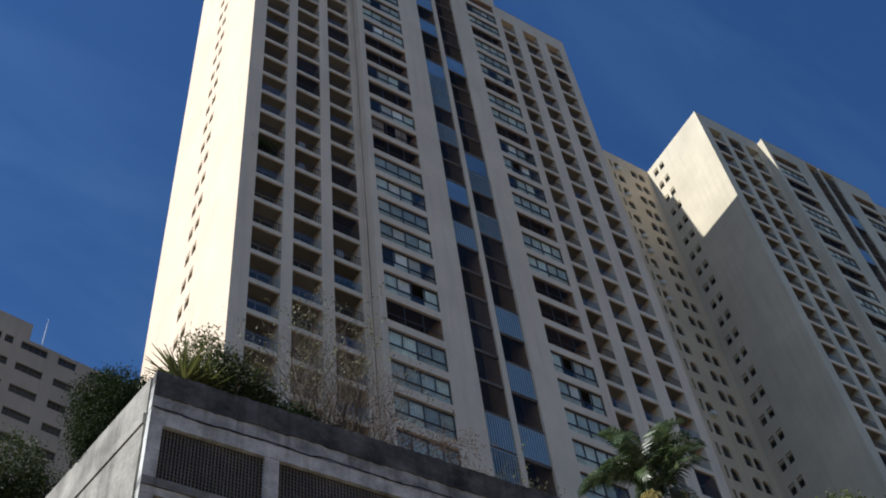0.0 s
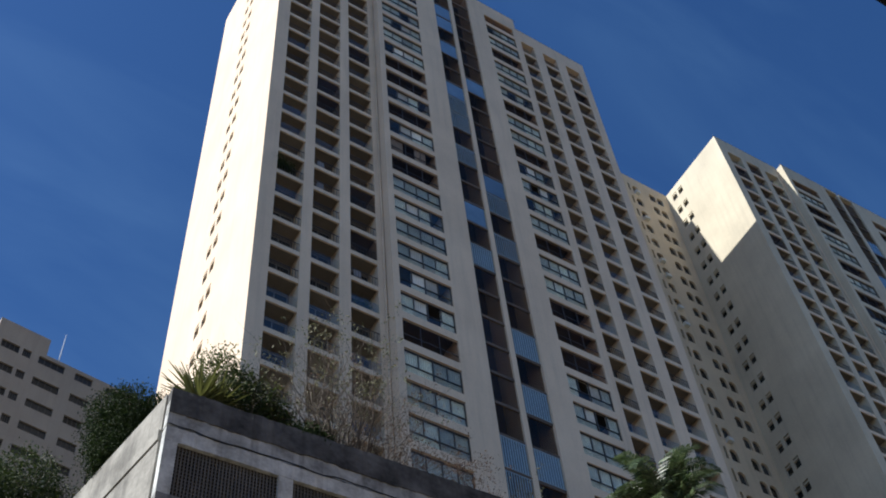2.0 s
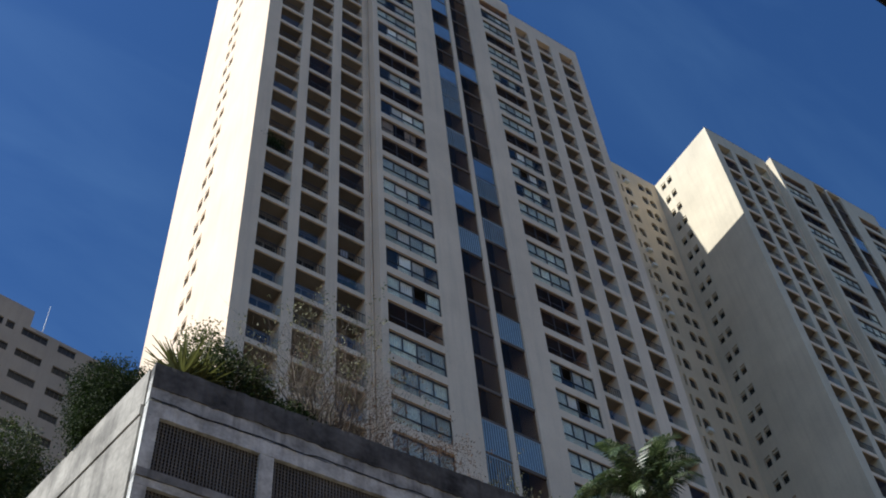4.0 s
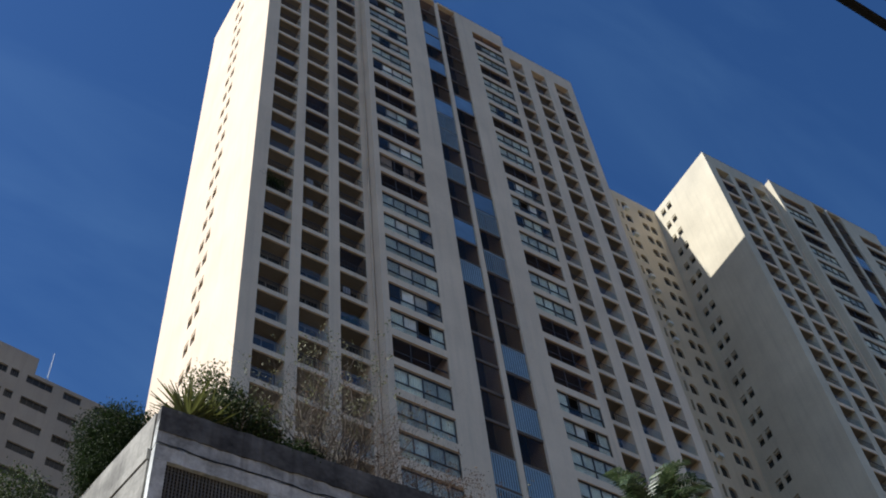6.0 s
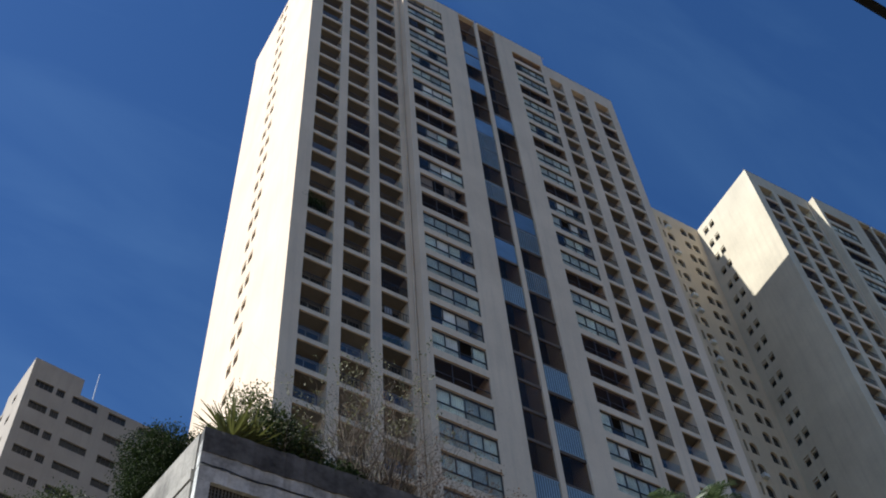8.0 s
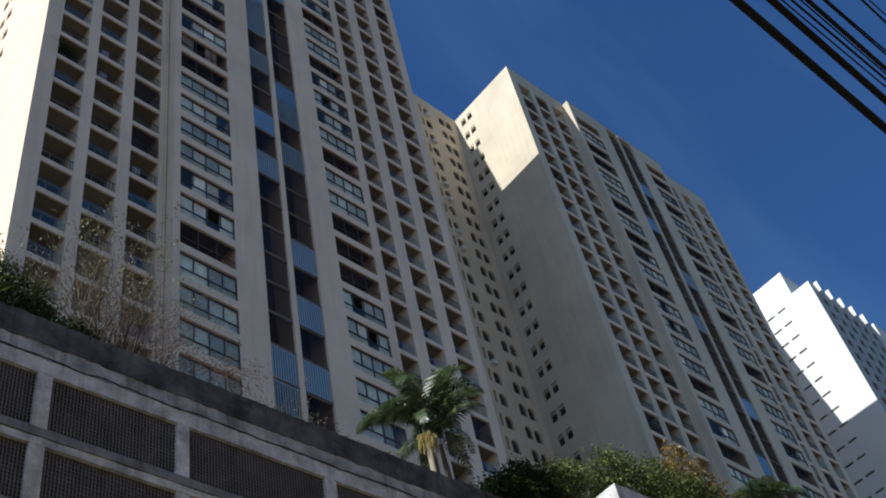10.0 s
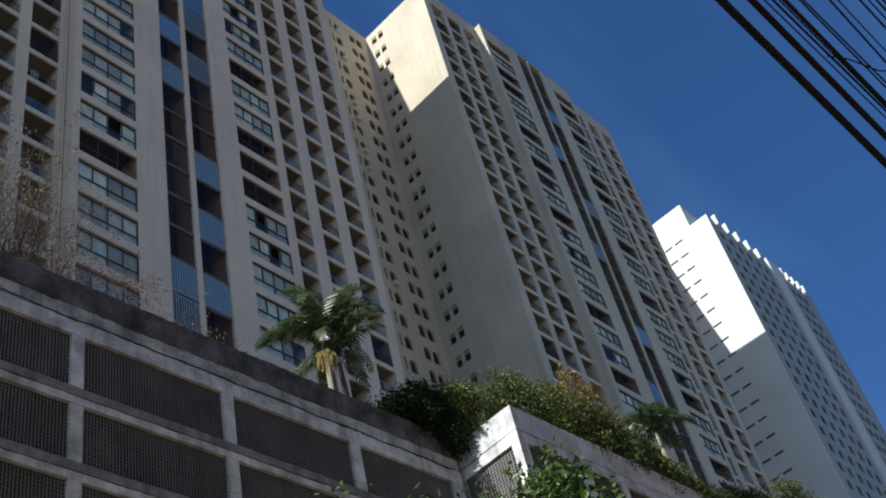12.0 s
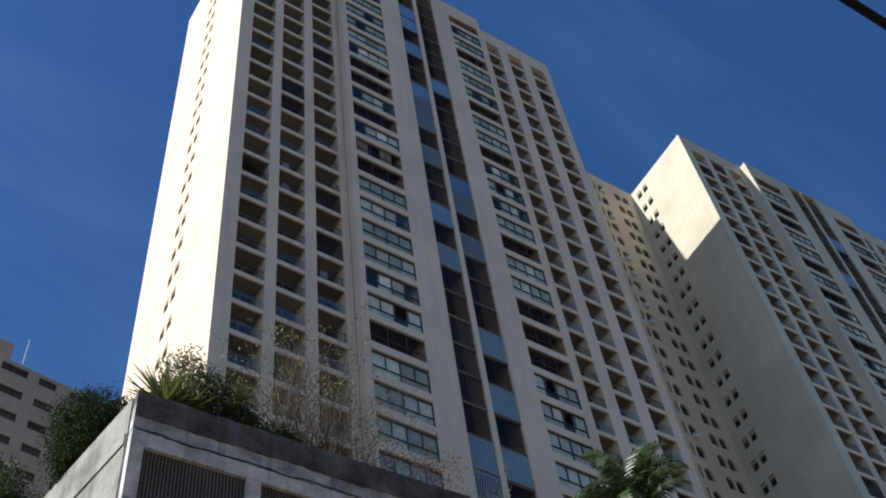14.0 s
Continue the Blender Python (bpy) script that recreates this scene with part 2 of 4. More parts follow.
def barred(w, h, bars, bar, rail, y0, y1, cross=()):
    """A panel of upright bars between a foot rail and a top rail, with cross rails at the given heights."""
    bm = bmesh.new()
    xs, zs = [0.0], [0.0, rail]
    for i in range(1, bars):
        xs += [w * i / bars - bar / 2, w * i / bars + bar / 2]
    xs += [w]
    for z in cross:
        zs += [z - rail / 2, z + rail / 2]
    zs += [h - rail, h]
    fretwork(bm, xs, zs, lambda i, j: j % 2 == 0 or i % 2 == 1, y0, y1)
    return bm


def pierced(bm, wide, high, holes, put):
    """A wall sheet in (a, z) with rectangular holes; put(bm, a0, a1, z0, z1) adds one block."""
    cuts = sorted({wide[0], wide[1], *[h[0] for h in holes], *[h[1] for h in holes]})
    for a0, a1 in zip(cuts, cuts[1:]):
        z = high[0]
        for h in sorted((h for h in holes if h[0] < a1 - 1e-6 and h[1] > a0 + 1e-6), key=lambda h: h[2]):
            put(bm, a0, a1, z, h[2])
            z = h[3]
        put(bm, a0, a1, z, high[1])


def empty(name, m, label, category, group=""):
    ob = new(name)
    ob.matrix_world = m
    return tagged(ob, label, category, group)


# ---- the ground ----
bm = bmesh.new()
v = [bm.verts.new((x, y, 0)) for x, y in ((-2500, -2500), (2500, -2500), (2500, 2500), (-2500, 2500))]
bm.faces.new(v)
tagged(new("ground", finish("ground", bm, GROUND)), "dark grey paved street level running to the horizon", "ground", kind="structure")


# ---- the twin towers ----
FLOOR = 2.777
TOP = 119.95
LEVELS = [117.63 - FLOOR * k for k in range(32)]
HALF = 17.95
DEEP = 14.3
WING = [(-17.0, -15.0), (-14.25, -12.25), (-11.45, -9.45), (9.4, 11.05), (12.2, 14.0), (15.2, 17.05)]
BAYS = [(-8.4, -4.4), (4.1, 7.7)]
STRIPS = [(-2.25, -0.3), (0.1, 2.15)]
MID = -0.86
RECESS = 1.3
# what fills each bay window and shaft panel, from the roof down
BAY_FILL = ("MLMLMMLMDDMDMRDLMLMMMDLLLLLLLL", "DLLDLLLDLLDMMMLDLLDDDMMLLLLLLL")
SHAFT_FILL = ("DBBDBDDBKKDKDDBDRDDDDDDRKDDDDD", "DDDDDDBDDDDDBKDKDDDRDRDRDDDDDD")


def frame_mesh(name, w, h, ups, bar, t=0.06, d=0.08):
    """A window frame with a cross bar and uprights above it."""
    bm = bmesh.new()
    xs = [0.0, t]
    for i in range(1, ups):
        xs += [w * i / ups - t / 2, w * i / ups + t / 2]
    xs += [w - t, w]
    zs = [0.0, t, bar - t / 2, bar + t / 2, h - t, h]
    mid = ups // 2 * 2
    fretwork(bm, xs, zs, lambda i, j: j % 2 == 0 or i in (0, mid, len(xs) - 2) or (j == 3 and i % 2 == 0), 0, d)
    return finish(name, bm, FRAME)


def tower(m, label, stucco, left, levels, levels_right, flank, seed, bay_fill, shaft_fill, house):
    rnd = random.Random(seed)
    t = empty("apartment_tower", m, label, "building", "twin towers")
    pitch = levels[0] - levels[1]
    near, low, step = flank
    core = boxes((-left + 0.35, HALF, RECESS, DEEP, 0, TOP - 0.4))
    mids = [low - step * k for k in range(36)]
    rows = [(z - 0.45, z + 0.42) for z in mids] + [(z + 0.56, z + 0.76) for z in mids]
    holes = [(a, a + 0.72, z0, z1) for z0, z1 in rows for a in (near - 0.06, near + 1.0)]
    pierced(core, (0.0, DEEP), (0, TOP), holes, lambda b, a0, a1, z0, z1: box(b, -left, -left + 0.35, a0, a1, z0, z1))
    part("wall", core, stucco, t)
    big = finish("side_window", boxes((0.0, 0.03, 0.0, 0.72, 0.0, 0.87)), GLASS)
    slit = finish("vent_slit", boxes((0.0, 0.03, 0.0, 0.72, 0.0, 0.2)), FRAME)
    for a, b, z0, z1 in holes:
        if z1 - z0 > 0.5:
            again("side_window", big, t, (-left + 0.22, a, z0))
        else:
            again("vent_slit", slit, t, (-left + 0.22, a, z0))
    # piers
    edges = [(-left + 0.35, WING[0][0]), (WING[0][1], WING[1][0]), (WING[1][1], WING[2][0]), (WING[2][1], -8.9),
             (8.1, WING[3][0]), (WING[3][1], WING[4][0]), (WING[4][1], WING[5][0]), (WING[5][1], HALF)]
    for a, b in edges:
        part("pier", boxes((a, b, 0, RECESS, 0, TOP)), stucco, t)
    for a, b in ((-8.9, BAYS[0][0]), (BAYS[0][1], STRIPS[0][0]), (STRIPS[1][1], BAYS[1][0]), (BAYS[1][1], 8.1)):
        part("pier", boxes((a, b, MID, RECESS, 0, TOP - 0.45)), stucco, t)
    part("mullion", boxes((STRIPS[0][1], STRIPS[1][0], MID + 0.05, RECESS, 0, TOP - 0.8)), stucco, t)
    for a, b in BAYS:
        part("roof_beam", boxes((a, b, MID, RECESS, levels[0] - 1.0, TOP - 0.45)), stucco, t)
        # full-height dark sheet stands in for the bay's shaded depth
        part("inner_wall", boxes((a, b, RECESS - 0.1, RECESS - 0.04, 0, levels[0])), INNER_SHADE, t)
    for a, b in STRIPS:
        part("roof_beam", boxes((a, b, MID + 0.02, RECESS, TOP - 0.8, TOP - 0.47)), stucco, t)
        part("inner_wall", boxes((a, b, RECESS - 0.5, RECESS - 0.45, 0, levels[0] + 1.3)), SHAFT, t)
    for a, b in WING:
        part("roof_beam", boxes((a, b, 0.003, RECESS, levels[0] - 0.35, TOP)), stucco, t)
    for x in (-9.02, 8.25, 8.6):
        bm = bmesh.new()
        bmesh.ops.create_cone(bm, segments=8, radius1=0.07, radius2=0.07, depth=TOP - 1, matrix=pose(x, -0.09, (TOP - 1) / 2))
        part("drain_pipe", bm, SLAB, t)
    # lift and tank house set back on the roof
    if house:
        part("roof_house", boxes((2.0, HALF - 0.3, 9.6, DEEP - 0.2, TOP - 0.4, TOP + 9.8)), stucco, t)
    # roof edge: lightning wire on short posts
    for x0, x1, y, z in ((-left, -8.9, 0.1, TOP), (-8.9, 8.5, MID + 0.1, TOP - 0.45), (8.1, HALF, 0.1, TOP)):
        bm = boxes((x0, x1, y - 0.015, y + 0.015, z + 0.28, z + 0.31))
        n = int((x1 - x0) / 2)
        for i in range(n + 1):
            x = x0 + (x1 - x0) * i / n
            box(bm, x - 0.02, x + 0.02, y - 0.02, y + 0.02, z, z + 0.29)
        part("roof_wire", bm, FRAME, t)
    # balconies
    w = WING[0][1] - WING[0][0] + 0.005
    slab = finish("balcony", boxes((0, w, 0.15, RECESS, -0.22, -0.04), (0, w, 0.03, 0.15, -0.42, 0.0)), SLAB)
    # thin sheet that carries the underside's shade as colour
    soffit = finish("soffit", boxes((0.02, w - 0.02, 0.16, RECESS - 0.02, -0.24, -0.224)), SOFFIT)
    rail = finish("railing", barred(w, 0.9, 10, 0.025, 0.05, 0.065, 0.095), FRAME)
    shield = finish("railing_pane", boxes((0.0, w, 0.07, 0.085, 0.02, 0.95)), PANE)
    back = finish("back_wall", boxes((0, w, RECESS - 0.1, RECESS - 0.03, -0.04, pitch - 0.32)), INNER_SHADE)
    door = boxes((0.12, 0.18, -0.05, 0, 0, 2.2), (w - 0.18, w - 0.12, -0.05, 0, 0, 2.2), (0.18, w - 0.18, -0.05, 0, 2.14, 2.2), (w / 2 - 0.03, w / 2 + 0.03, -0.05, 0, 0, 2.14))
    door = finish("balcony_door", door, DOOR)
    leaf = finish("door_glass", boxes((0.18, w - 0.18, -0.03, -0.015, 0, 2.14)), GLASS)
    cloth = finish("laundry", boxes((0.5, 1.0, 0.5, 0.53, 0.85, 1.5)), LINEN)
    full = finish("enclosure", boxes((0.0, w, 0.09, 0.11, 0.0, pitch - 0.7)), DIM_PANE)
    for k in range(1, len(levels)):
        for j, (a, b) in enumerate(WING):
            z = levels[k] if j < 3 else levels_right[k]
            bal = again("balcony", slab, t, (a, 0, z))
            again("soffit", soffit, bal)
            pick = rnd.random()
            if pick < 0.28:
                again("railing_pane", shield, bal)
            else:
                again("railing", rail, bal)
            if pick > 0.93:
                again("enclosure", full, bal)
            elif pick > 0.88:
                again("laundry", cloth, bal)
            again("back_wall", back, t, (a, 0, z))
            d = again("balcony_door", door, t, (a, RECESS - 0.1, z))
            again("door_glass", leaf, d)
    # glazed bays
    h = pitch - 0.77
    for j, (a, b) in enumerate(BAYS):
        w = b - a
        band = finish("window_band", boxes((0, w, MID + 0.01, MID + 0.25, -0.63, 0.05), (0, w, MID + 0.25, RECESS - 0.1, -0.2, 0.0)), stucco)
        # bay ceiling in the dark recess colour, shade included
        under = finish("soffit", boxes((0.0, w, MID + 0.26, RECESS - 0.12, -0.22, -0.203)), INNER_SHADE)
        fr = frame_mesh("window_frame", w, h, 4, 0.72)
        up = finish("pane", boxes((0.04, w / 4 - 0.02, 0.035, 0.045, 0.75, h - 0.05)), PANE)
        low = finish("pane", boxes((0.05, w / 2 - 0.02, 0.035, 0.045, 0.05, 0.7)), PANE)
        rl = finish("railing", barred(w, h, 3, 0.05, 0.06, 0.02, 0.06, (0.72,)), FRAME)
        smoked = finish("pane", boxes((0.02, w - 0.02, 0.035, 0.045, 0.04, h - 0.04)), SMOKED)
        drape = bmesh.new()
        prev = None
        for i in range(21):
            x, y = w / 4 * i / 20, 0.15 + 0.035 * math.sin(i * 1.9)
            row = [drape.verts.new((x, y + k, z)) for k in (0, 0.015) for z in (0.0, h)]
            if prev:
                for p, r in ((0, 1), (1, 3), (3, 2), (2, 0)):
                    drape.faces.new((prev[p], prev[r], row[r], row[p]))
            prev = row
        drape = finish("curtain", drape, CURTAIN)
        for k, z in enumerate((levels, levels_right)[j]):
            if k:
                bd = again("window_band", band, t, (a, 0, z))
                again("soffit", under, bd)
            if k == 0:
                continue
            fill = bay_fill[j][(k - 1) % 30]
            win = again("window", fr if fill in "LM" else rl, t, (a, MID + 0.08, z + 0.05))
            if fill in "LM":
                for i in range(4):
                    if not (fill == "M" and i in (1, 2) and rnd.random() < 0.75):
                        again("pane", up, win, (w * i / 4, 0, 0))
                    if rnd.random() < (0.97 if fill == "L" else 0.6):
                        again("curtain", drape, win, (w * i / 4, 0, 0))
                for i in range(2):
                    again("pane", low, win, (w * i / 2, 0, 0))
            else:
                again("pane", smoked, win)
            if fill == "R":
                for i in (0, 2):
                    again("curtain", drape, win, (w * i / 4 + 0.2, 0, 0))
    # shaft panels
    for j, (a, b) in enumerate(STRIPS):
        w = b - a
        blank = finish("shaft_sill", boxes((0, w, 0, 0.12, -0.24, 0.0)), SHAFT)
        plain = {"B": finish("shaft_pane", boxes((0.02, w - 0.02, 0.03, 0.045, 0.0, pitch - 0.28)), BLUE_PANE),
                 "D": finish("shaft_pane", boxes((0.02, w - 0.02, 0.06, 0.075, 0.0, pitch - 0.28)), DIM_PANE)}
        bars = finish("louvre", barred(w, pitch - 0.26, 11, 0.06, 0.05, -0.03, 0.02), LOUVRE)
        for k, z in enumerate(levels):
            sill = again("shaft_sill", blank, t, (a, MID + 0.14, z - 1.85))
            fill = shaft_fill[j][(k - 1) % 30]
            again("shaft_pane", plain["B" if fill in "BR" else "D"], sill)
            if fill in "RK":
                again("louvre", bars, sill)
    return t


tower_a = tower(pose(33.3, 38.8, 0), "tall cream apartment tower with stacked recessed balconies behind the garage", STUCCO, 18.1, LEVELS, [117.63 - 2.697 * k for k in range(32)], (6.65, 118.5, 2.87), 7, BAY_FILL, SHAFT_FILL, True)
FILL_B = ("DLDDLLDLDMLDLMLLDLMDLLDLLMLLLL", "DDLDLMDDLLDLLDLLLMDLLDLLLLLLLL")
SHAFT_B = ("DDDDDBDDDDDKDDDDDDBDDDDDDDKDDD", "DDBDDDDDKDDDDDDBDDDDDDDBDDDDDD")
tower_b = tower(pose(87.95, 38.2, 0, 0, 0, -1.2), "tall cream apartment tower with sunlit upper flank, beside the linking block", STUCCO_B, 18.1, [117.75 - 2.69 * k for k in range(33)], [117.75 - 2.69 * k for k in range(33)], (6.8, 118.15, 2.77), 8, FILL_B, SHAFT_B, False)


# ---- linking blocks ----
def link(x0, x1, y, windows):
    t = empty("linking_block", pose(0, 0, 0), "cream stuccoed block joining two towers, with paired windows", "building")
    holes = []
    if windows:
        for k in range(36):
            z = 117.6 - 2.697 * k
            holes += [(a, b, z - 0.75, z + 0.75) for a, b in ((66.95, 67.85), (68.1, 69.0), (64.5, 65.4), (63.85, 64.15))]
    wall = boxes((x0, x1, y + 0.35, y + 5, 0, 119.8))
    pierced(wall, (x0, x1), (0, 120.1), holes, lambda b, a0, a1, z0, z1: box(b, a0, a1, y, y + 0.35, z0, z1))
    part("wall", wall, LINK_WARM, t)
    glass = finish("window", boxes((0.0, 0.9, 0.0, 0.03, 0.0, 1.5)), GLASS)
    thin = finish("window", boxes((0.0, 0.3, 0.0, 0.03, 0.0, 1.5)), GLASS)
    # rounded heads: two corner fillets in each opening
    arch = bmesh.new()
    for sx in (0, 1):
        ring = [(0.0, 1.5)] + [(0.45 - 0.45 * math.cos(q), 1.05 + 0.45 * math.sin(q)) for q in np.linspace(0, math.pi / 2, 6)]
        ring = [(0.9 - x if sx else x, z) for x, z in ring]
        f = [arch.verts.new((x, 0.005, z)) for x, z in ring]
        g = [arch.verts.new((x, 0.2, z)) for x, z in ring]
        arch.faces.new(f)
        for i in range(len(f)):
            arch.faces.new((f[i], f[(i + 1) % len(f)], g[(i + 1) % len(f)], g[i]))
    arch = finish("arched_head", arch, LINK_WARM)
    unit = finish("air_conditioner", boxes((0.0, 0.6, -0.4, 0.0, 0.0, 0.45), (0.05, 0.55, -0.42, -0.4, 0.05, 0.4)), WHITE)
    rnd = random.Random(3)
    for a, b, z0, z1 in holes:
        ob = again("window", glass if b - a > 0.5 else thin, t, (a, y + 0.2, z0))
        if b - a > 0.5:
            again("arched_head", arch, ob, (0, -0.2, 0))
            if a < 66 and rnd.random() < 0.4:
                again("air_conditioner", unit, t, (a, y, z0 - 0.5))
    return t


link(50.96, 70.3, 47.95, True)
link(105.7, 130.8, 47.4, False)


# ---- white tower ----
def white_tower():
    t = empty("white_tower", pose(130.8, 38.5, 0), "white apartment tower with roof fins and small windows", "building")
    H1, H2, W = 119.9, 124.6, 31.3
    pitch = 2.74
    zs = [117.2 - pitch * k for k in range(34)]
    holes = [(a, a + 1.35, z + 1.2, z + 1.55) for z in zs for a in (4.9, 6.8)]
    wall = boxes((0.3, W, 0.3, 3, 0, H1 - 0.3), (0.3, W, 3.3, 16, 0, H2 - 0.3))
    put = lambda b, a0, a1, z0, z1: box(b, 0, 0.3, a0, a1, z0, z1)
    pierced(wall, (0, 3), (0, H1), [], put)
    pierced(wall, (3, 16), (0, H2), holes, put)
    box(wall, 0.3, W, 3.0, 3.3, H1 - 0.4, H2)
    cols = [2.0, 4.6, 7.2, 9.8, 12.4, 14.8, 21.2, 23.1, 25.0, 26.9]
    fr = [(x, x + 1.3, z - 1.1, z + 0.35) for z in zs for x in cols]
    part("wall", wall, WHITE, t)
    front = bmesh.new()
    pierced(front, (0.3, W), (0, H1), fr, lambda b, a0, a1, z0, z1: box(b, a0, a1, 0, 0.3, z0, z1))
    part("front_wall", front, SHEET, t, "blue-grey painted front with small dark windows")
    slit = finish("slit_window", boxes((0.2, 0.22, 0, 1.35, 0, 0.35)), FRAME)
    for a, b, z0, z1 in holes:
        again("slit_window", slit, t, (0, a, z0))
    win = finish("window", boxes((0, 1.3, 0.2, 0.23, 0, 1.45)), GLASS)
    for a, b, z0, z1 in fr:
        again("window", win, t, (a, 0, z0))
    part("stair_strip", boxes((17.0, 20.6, -0.35, 0, 0, H1 + 0.6)), WHITE, t)
    fin = finish("roof_fin", boxes((0, 0.2, -0.6, 0.0, 0, 1.95)), WHITE)
    for i in range(5):
        again("roof_fin", fin, t, (1.6 + 3.0 * i, 0, H1 - 1.5))
        again("roof_fin", fin, t, (20.9 + 1.75 * i, 0, H1 - 1.5))
    return t


white_tower()


# ---- far building ----
def far_building():
    t = empty("far_apartment_block", Matrix.Translation((6.63, 78.3, 0)) @ Matrix.Rotation(radians(6.2), 4, "Z"), "grey beige apartment block with ribbon windows and roof mast", "building")
    H = 92.25
    zs = [H - 2.8 - 2.9 * k for k in range(26)]
    spans = [(0.7, 2.45), (2.8, 3.6), (4.4, 7.0), (8.1, 9.9), (11.3, 13.4)]
    holes = [(a, b, z - 0.55, z + 0.45) for z in zs for a, b in spans]
    wall = boxes((0.3, 17, 0.3, 12, 0, H - 2.2), (0.0, 5.0, 0.0, 6, H - 1.9, H + 0.3))
    pierced(wall, (0.0, 17), (0, H - 1.9), holes, lambda b, a0, a1, z0, z1: box(b, a0, a1, 0, 0.3, z0, z1))
    side = [(a, a + 0.9, z - 0.55, z + 0.35) for z in zs for a in (2.5, 5.5, 9.0)]
    pierced(wall, (0.3, 12), (0, H - 1.9), side, lambda b, a0, a1, z0, z1: box(b, 0, 0.3, a0, a1, z0, z1))
    part("wall", wall, GREY_WALL, t)
    for a, b in spans:
        me = finish("window", boxes((0, b - a, 0.18, 0.22, 0, 1.0)), GLASS)
        bar = finish("window_frame", barred(b - a, 1.0, 4, 0.06, 0.05, 0.14, 0.18), FRAME)
        for z in zs:
            ob = again("window", me, t, (a, 0, z - 0.55))
            again("window_frame", bar, ob)
    me = finish("window", boxes((0.18, 0.22, 0, 0.9, 0, 0.9)), GLASS)
    for a, b, z0, z1 in side:
        again("window", me, t, (0, a, z0))
    bm = bmesh.new()
    bmesh.ops.create_cone(bm, segments=6, radius1=0.06, radius2=0.03, depth=4.6, matrix=pose(6.4, 0.6, H - 1.9 + 2.3))
    part("mast", bm, GALV, t)
    return t


far_building()

# ---- the parking garage ----
SLANT = -2.8
GTOP = 28.87
PITCH = 2.6


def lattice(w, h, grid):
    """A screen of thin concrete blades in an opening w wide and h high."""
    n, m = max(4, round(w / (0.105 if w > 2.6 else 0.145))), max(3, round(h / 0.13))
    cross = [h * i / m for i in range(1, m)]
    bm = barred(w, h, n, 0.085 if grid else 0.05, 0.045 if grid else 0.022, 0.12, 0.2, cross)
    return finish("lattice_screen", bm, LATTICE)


def rough_band(x0, x1, y0, y1, z0, z1, seed, chip=0.012, ragged=0.0, step=0.35):
    """A long cast band whose edges waver and are chipped."""
    bm = bmesh.new()
    rnd = random.Random(seed)
    n = max(2, int((x1 - x0) / step))
    rings, drift = [], 0.0
    for i in range(n + 1):
        x = x0 + (x1 - x0) * i / n
        j = lambda: rnd.uniform(-chip, chip) if 0 < i < n else 0.0
        drift = 0.55 * drift + rnd.uniform(-ragged, ragged)
        rings.append([bm.verts.new((x, y0 + j(), z0 + j() + drift)), bm.verts.new((x, y1, z0 + drift)), bm.verts.new((x, y1, z1 + j())), bm.verts.new((x, y0 + j(), z1 + j() * 1.5))])
    for a, b in zip(rings, rings[1:]):
        for q in range(4):
            bm.faces.new((a[q], a[(q + 1) % 4], b[(q + 1) % 4], b[q]))
    bm.faces.new(rings[0])
    bm.faces.new(rings[-1])
    return bm


def facade(t, columns, end, seed, top_mat, split, base):
    """Parapet, beams, columns and screens of one garage front; columns: centre and width of each; base: the topmost screens' head."""
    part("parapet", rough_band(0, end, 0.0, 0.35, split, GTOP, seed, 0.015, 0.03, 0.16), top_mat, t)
    head = 27.26
    if base < 27:
        part("ledge", rough_band(0, end, 0.03, 0.34, 27.34, split + 0.5, seed + 1, 0.012, 0.03, 0.12), CONCRETE, t)
    else:
        head = split - 0.05
    part("beam", rough_band(0, end, 0.0, 0.4, base, head, seed + 2, 0.012, 0.0, 0.14), BEAM, t)
    for k in range(9):
        z = base - PITCH * k
        low = z - PITCH
        if k < 8:
            part("beam", rough_band(0, end, 0.0, 0.4, low, low + 0.26, seed + 10 + k), BEAM, t)
            part("beam", rough_band(0, end, -0.03, 0.4, low + 0.285, low + 0.58, seed + 30 + k), SILL, t)
        zs = low + 0.585
        for x, wd in columns:
            part("column", boxes((x - wd / 2, x + wd / 2, 0.006, 0.4, zs, z - 0.004)), BEAM, t)
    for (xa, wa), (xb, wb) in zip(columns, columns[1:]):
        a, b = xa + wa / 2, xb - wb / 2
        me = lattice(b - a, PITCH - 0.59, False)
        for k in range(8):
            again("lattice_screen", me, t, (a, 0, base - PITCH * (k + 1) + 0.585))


G = Matrix.Translation((7.24, 23.65, 0)) @ Matrix.Rotation(radians(SLANT), 4, "Z")
garage = empty("parking_garage", G, "weathered concrete parking garage with lattice screens and planted roof", "building")
# solid dark block in place of the unlit parking decks
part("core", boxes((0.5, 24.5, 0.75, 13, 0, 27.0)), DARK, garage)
part("roof_slab", boxes((0.4, 24.5, 0.42, 14, 27.02, 27.7)), SOIL, garage)
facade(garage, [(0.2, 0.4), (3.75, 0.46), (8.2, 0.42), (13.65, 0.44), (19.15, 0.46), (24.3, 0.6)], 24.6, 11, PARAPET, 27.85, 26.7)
# the flank runs back at a slant
FL = Matrix.Rotation(radians(11.3), 4, "Z")
bm = bmesh.new()
box(bm, 0.0, 0.35, 0.36, 24, 0, 26.9, FL)
part("flank_wall", bm, FLANK, garage, "sunlit pale concrete flank")
bm = bmesh.new()
box(bm, -0.05, 0.4, 0.36, 24, 26.93, 27.35, FL)
part("flank_ledge", bm, FLANK, garage)
bm = bmesh.new()
box(bm, 0.02, 0.38, 0.36, 24, 27.38, GTOP, FL)
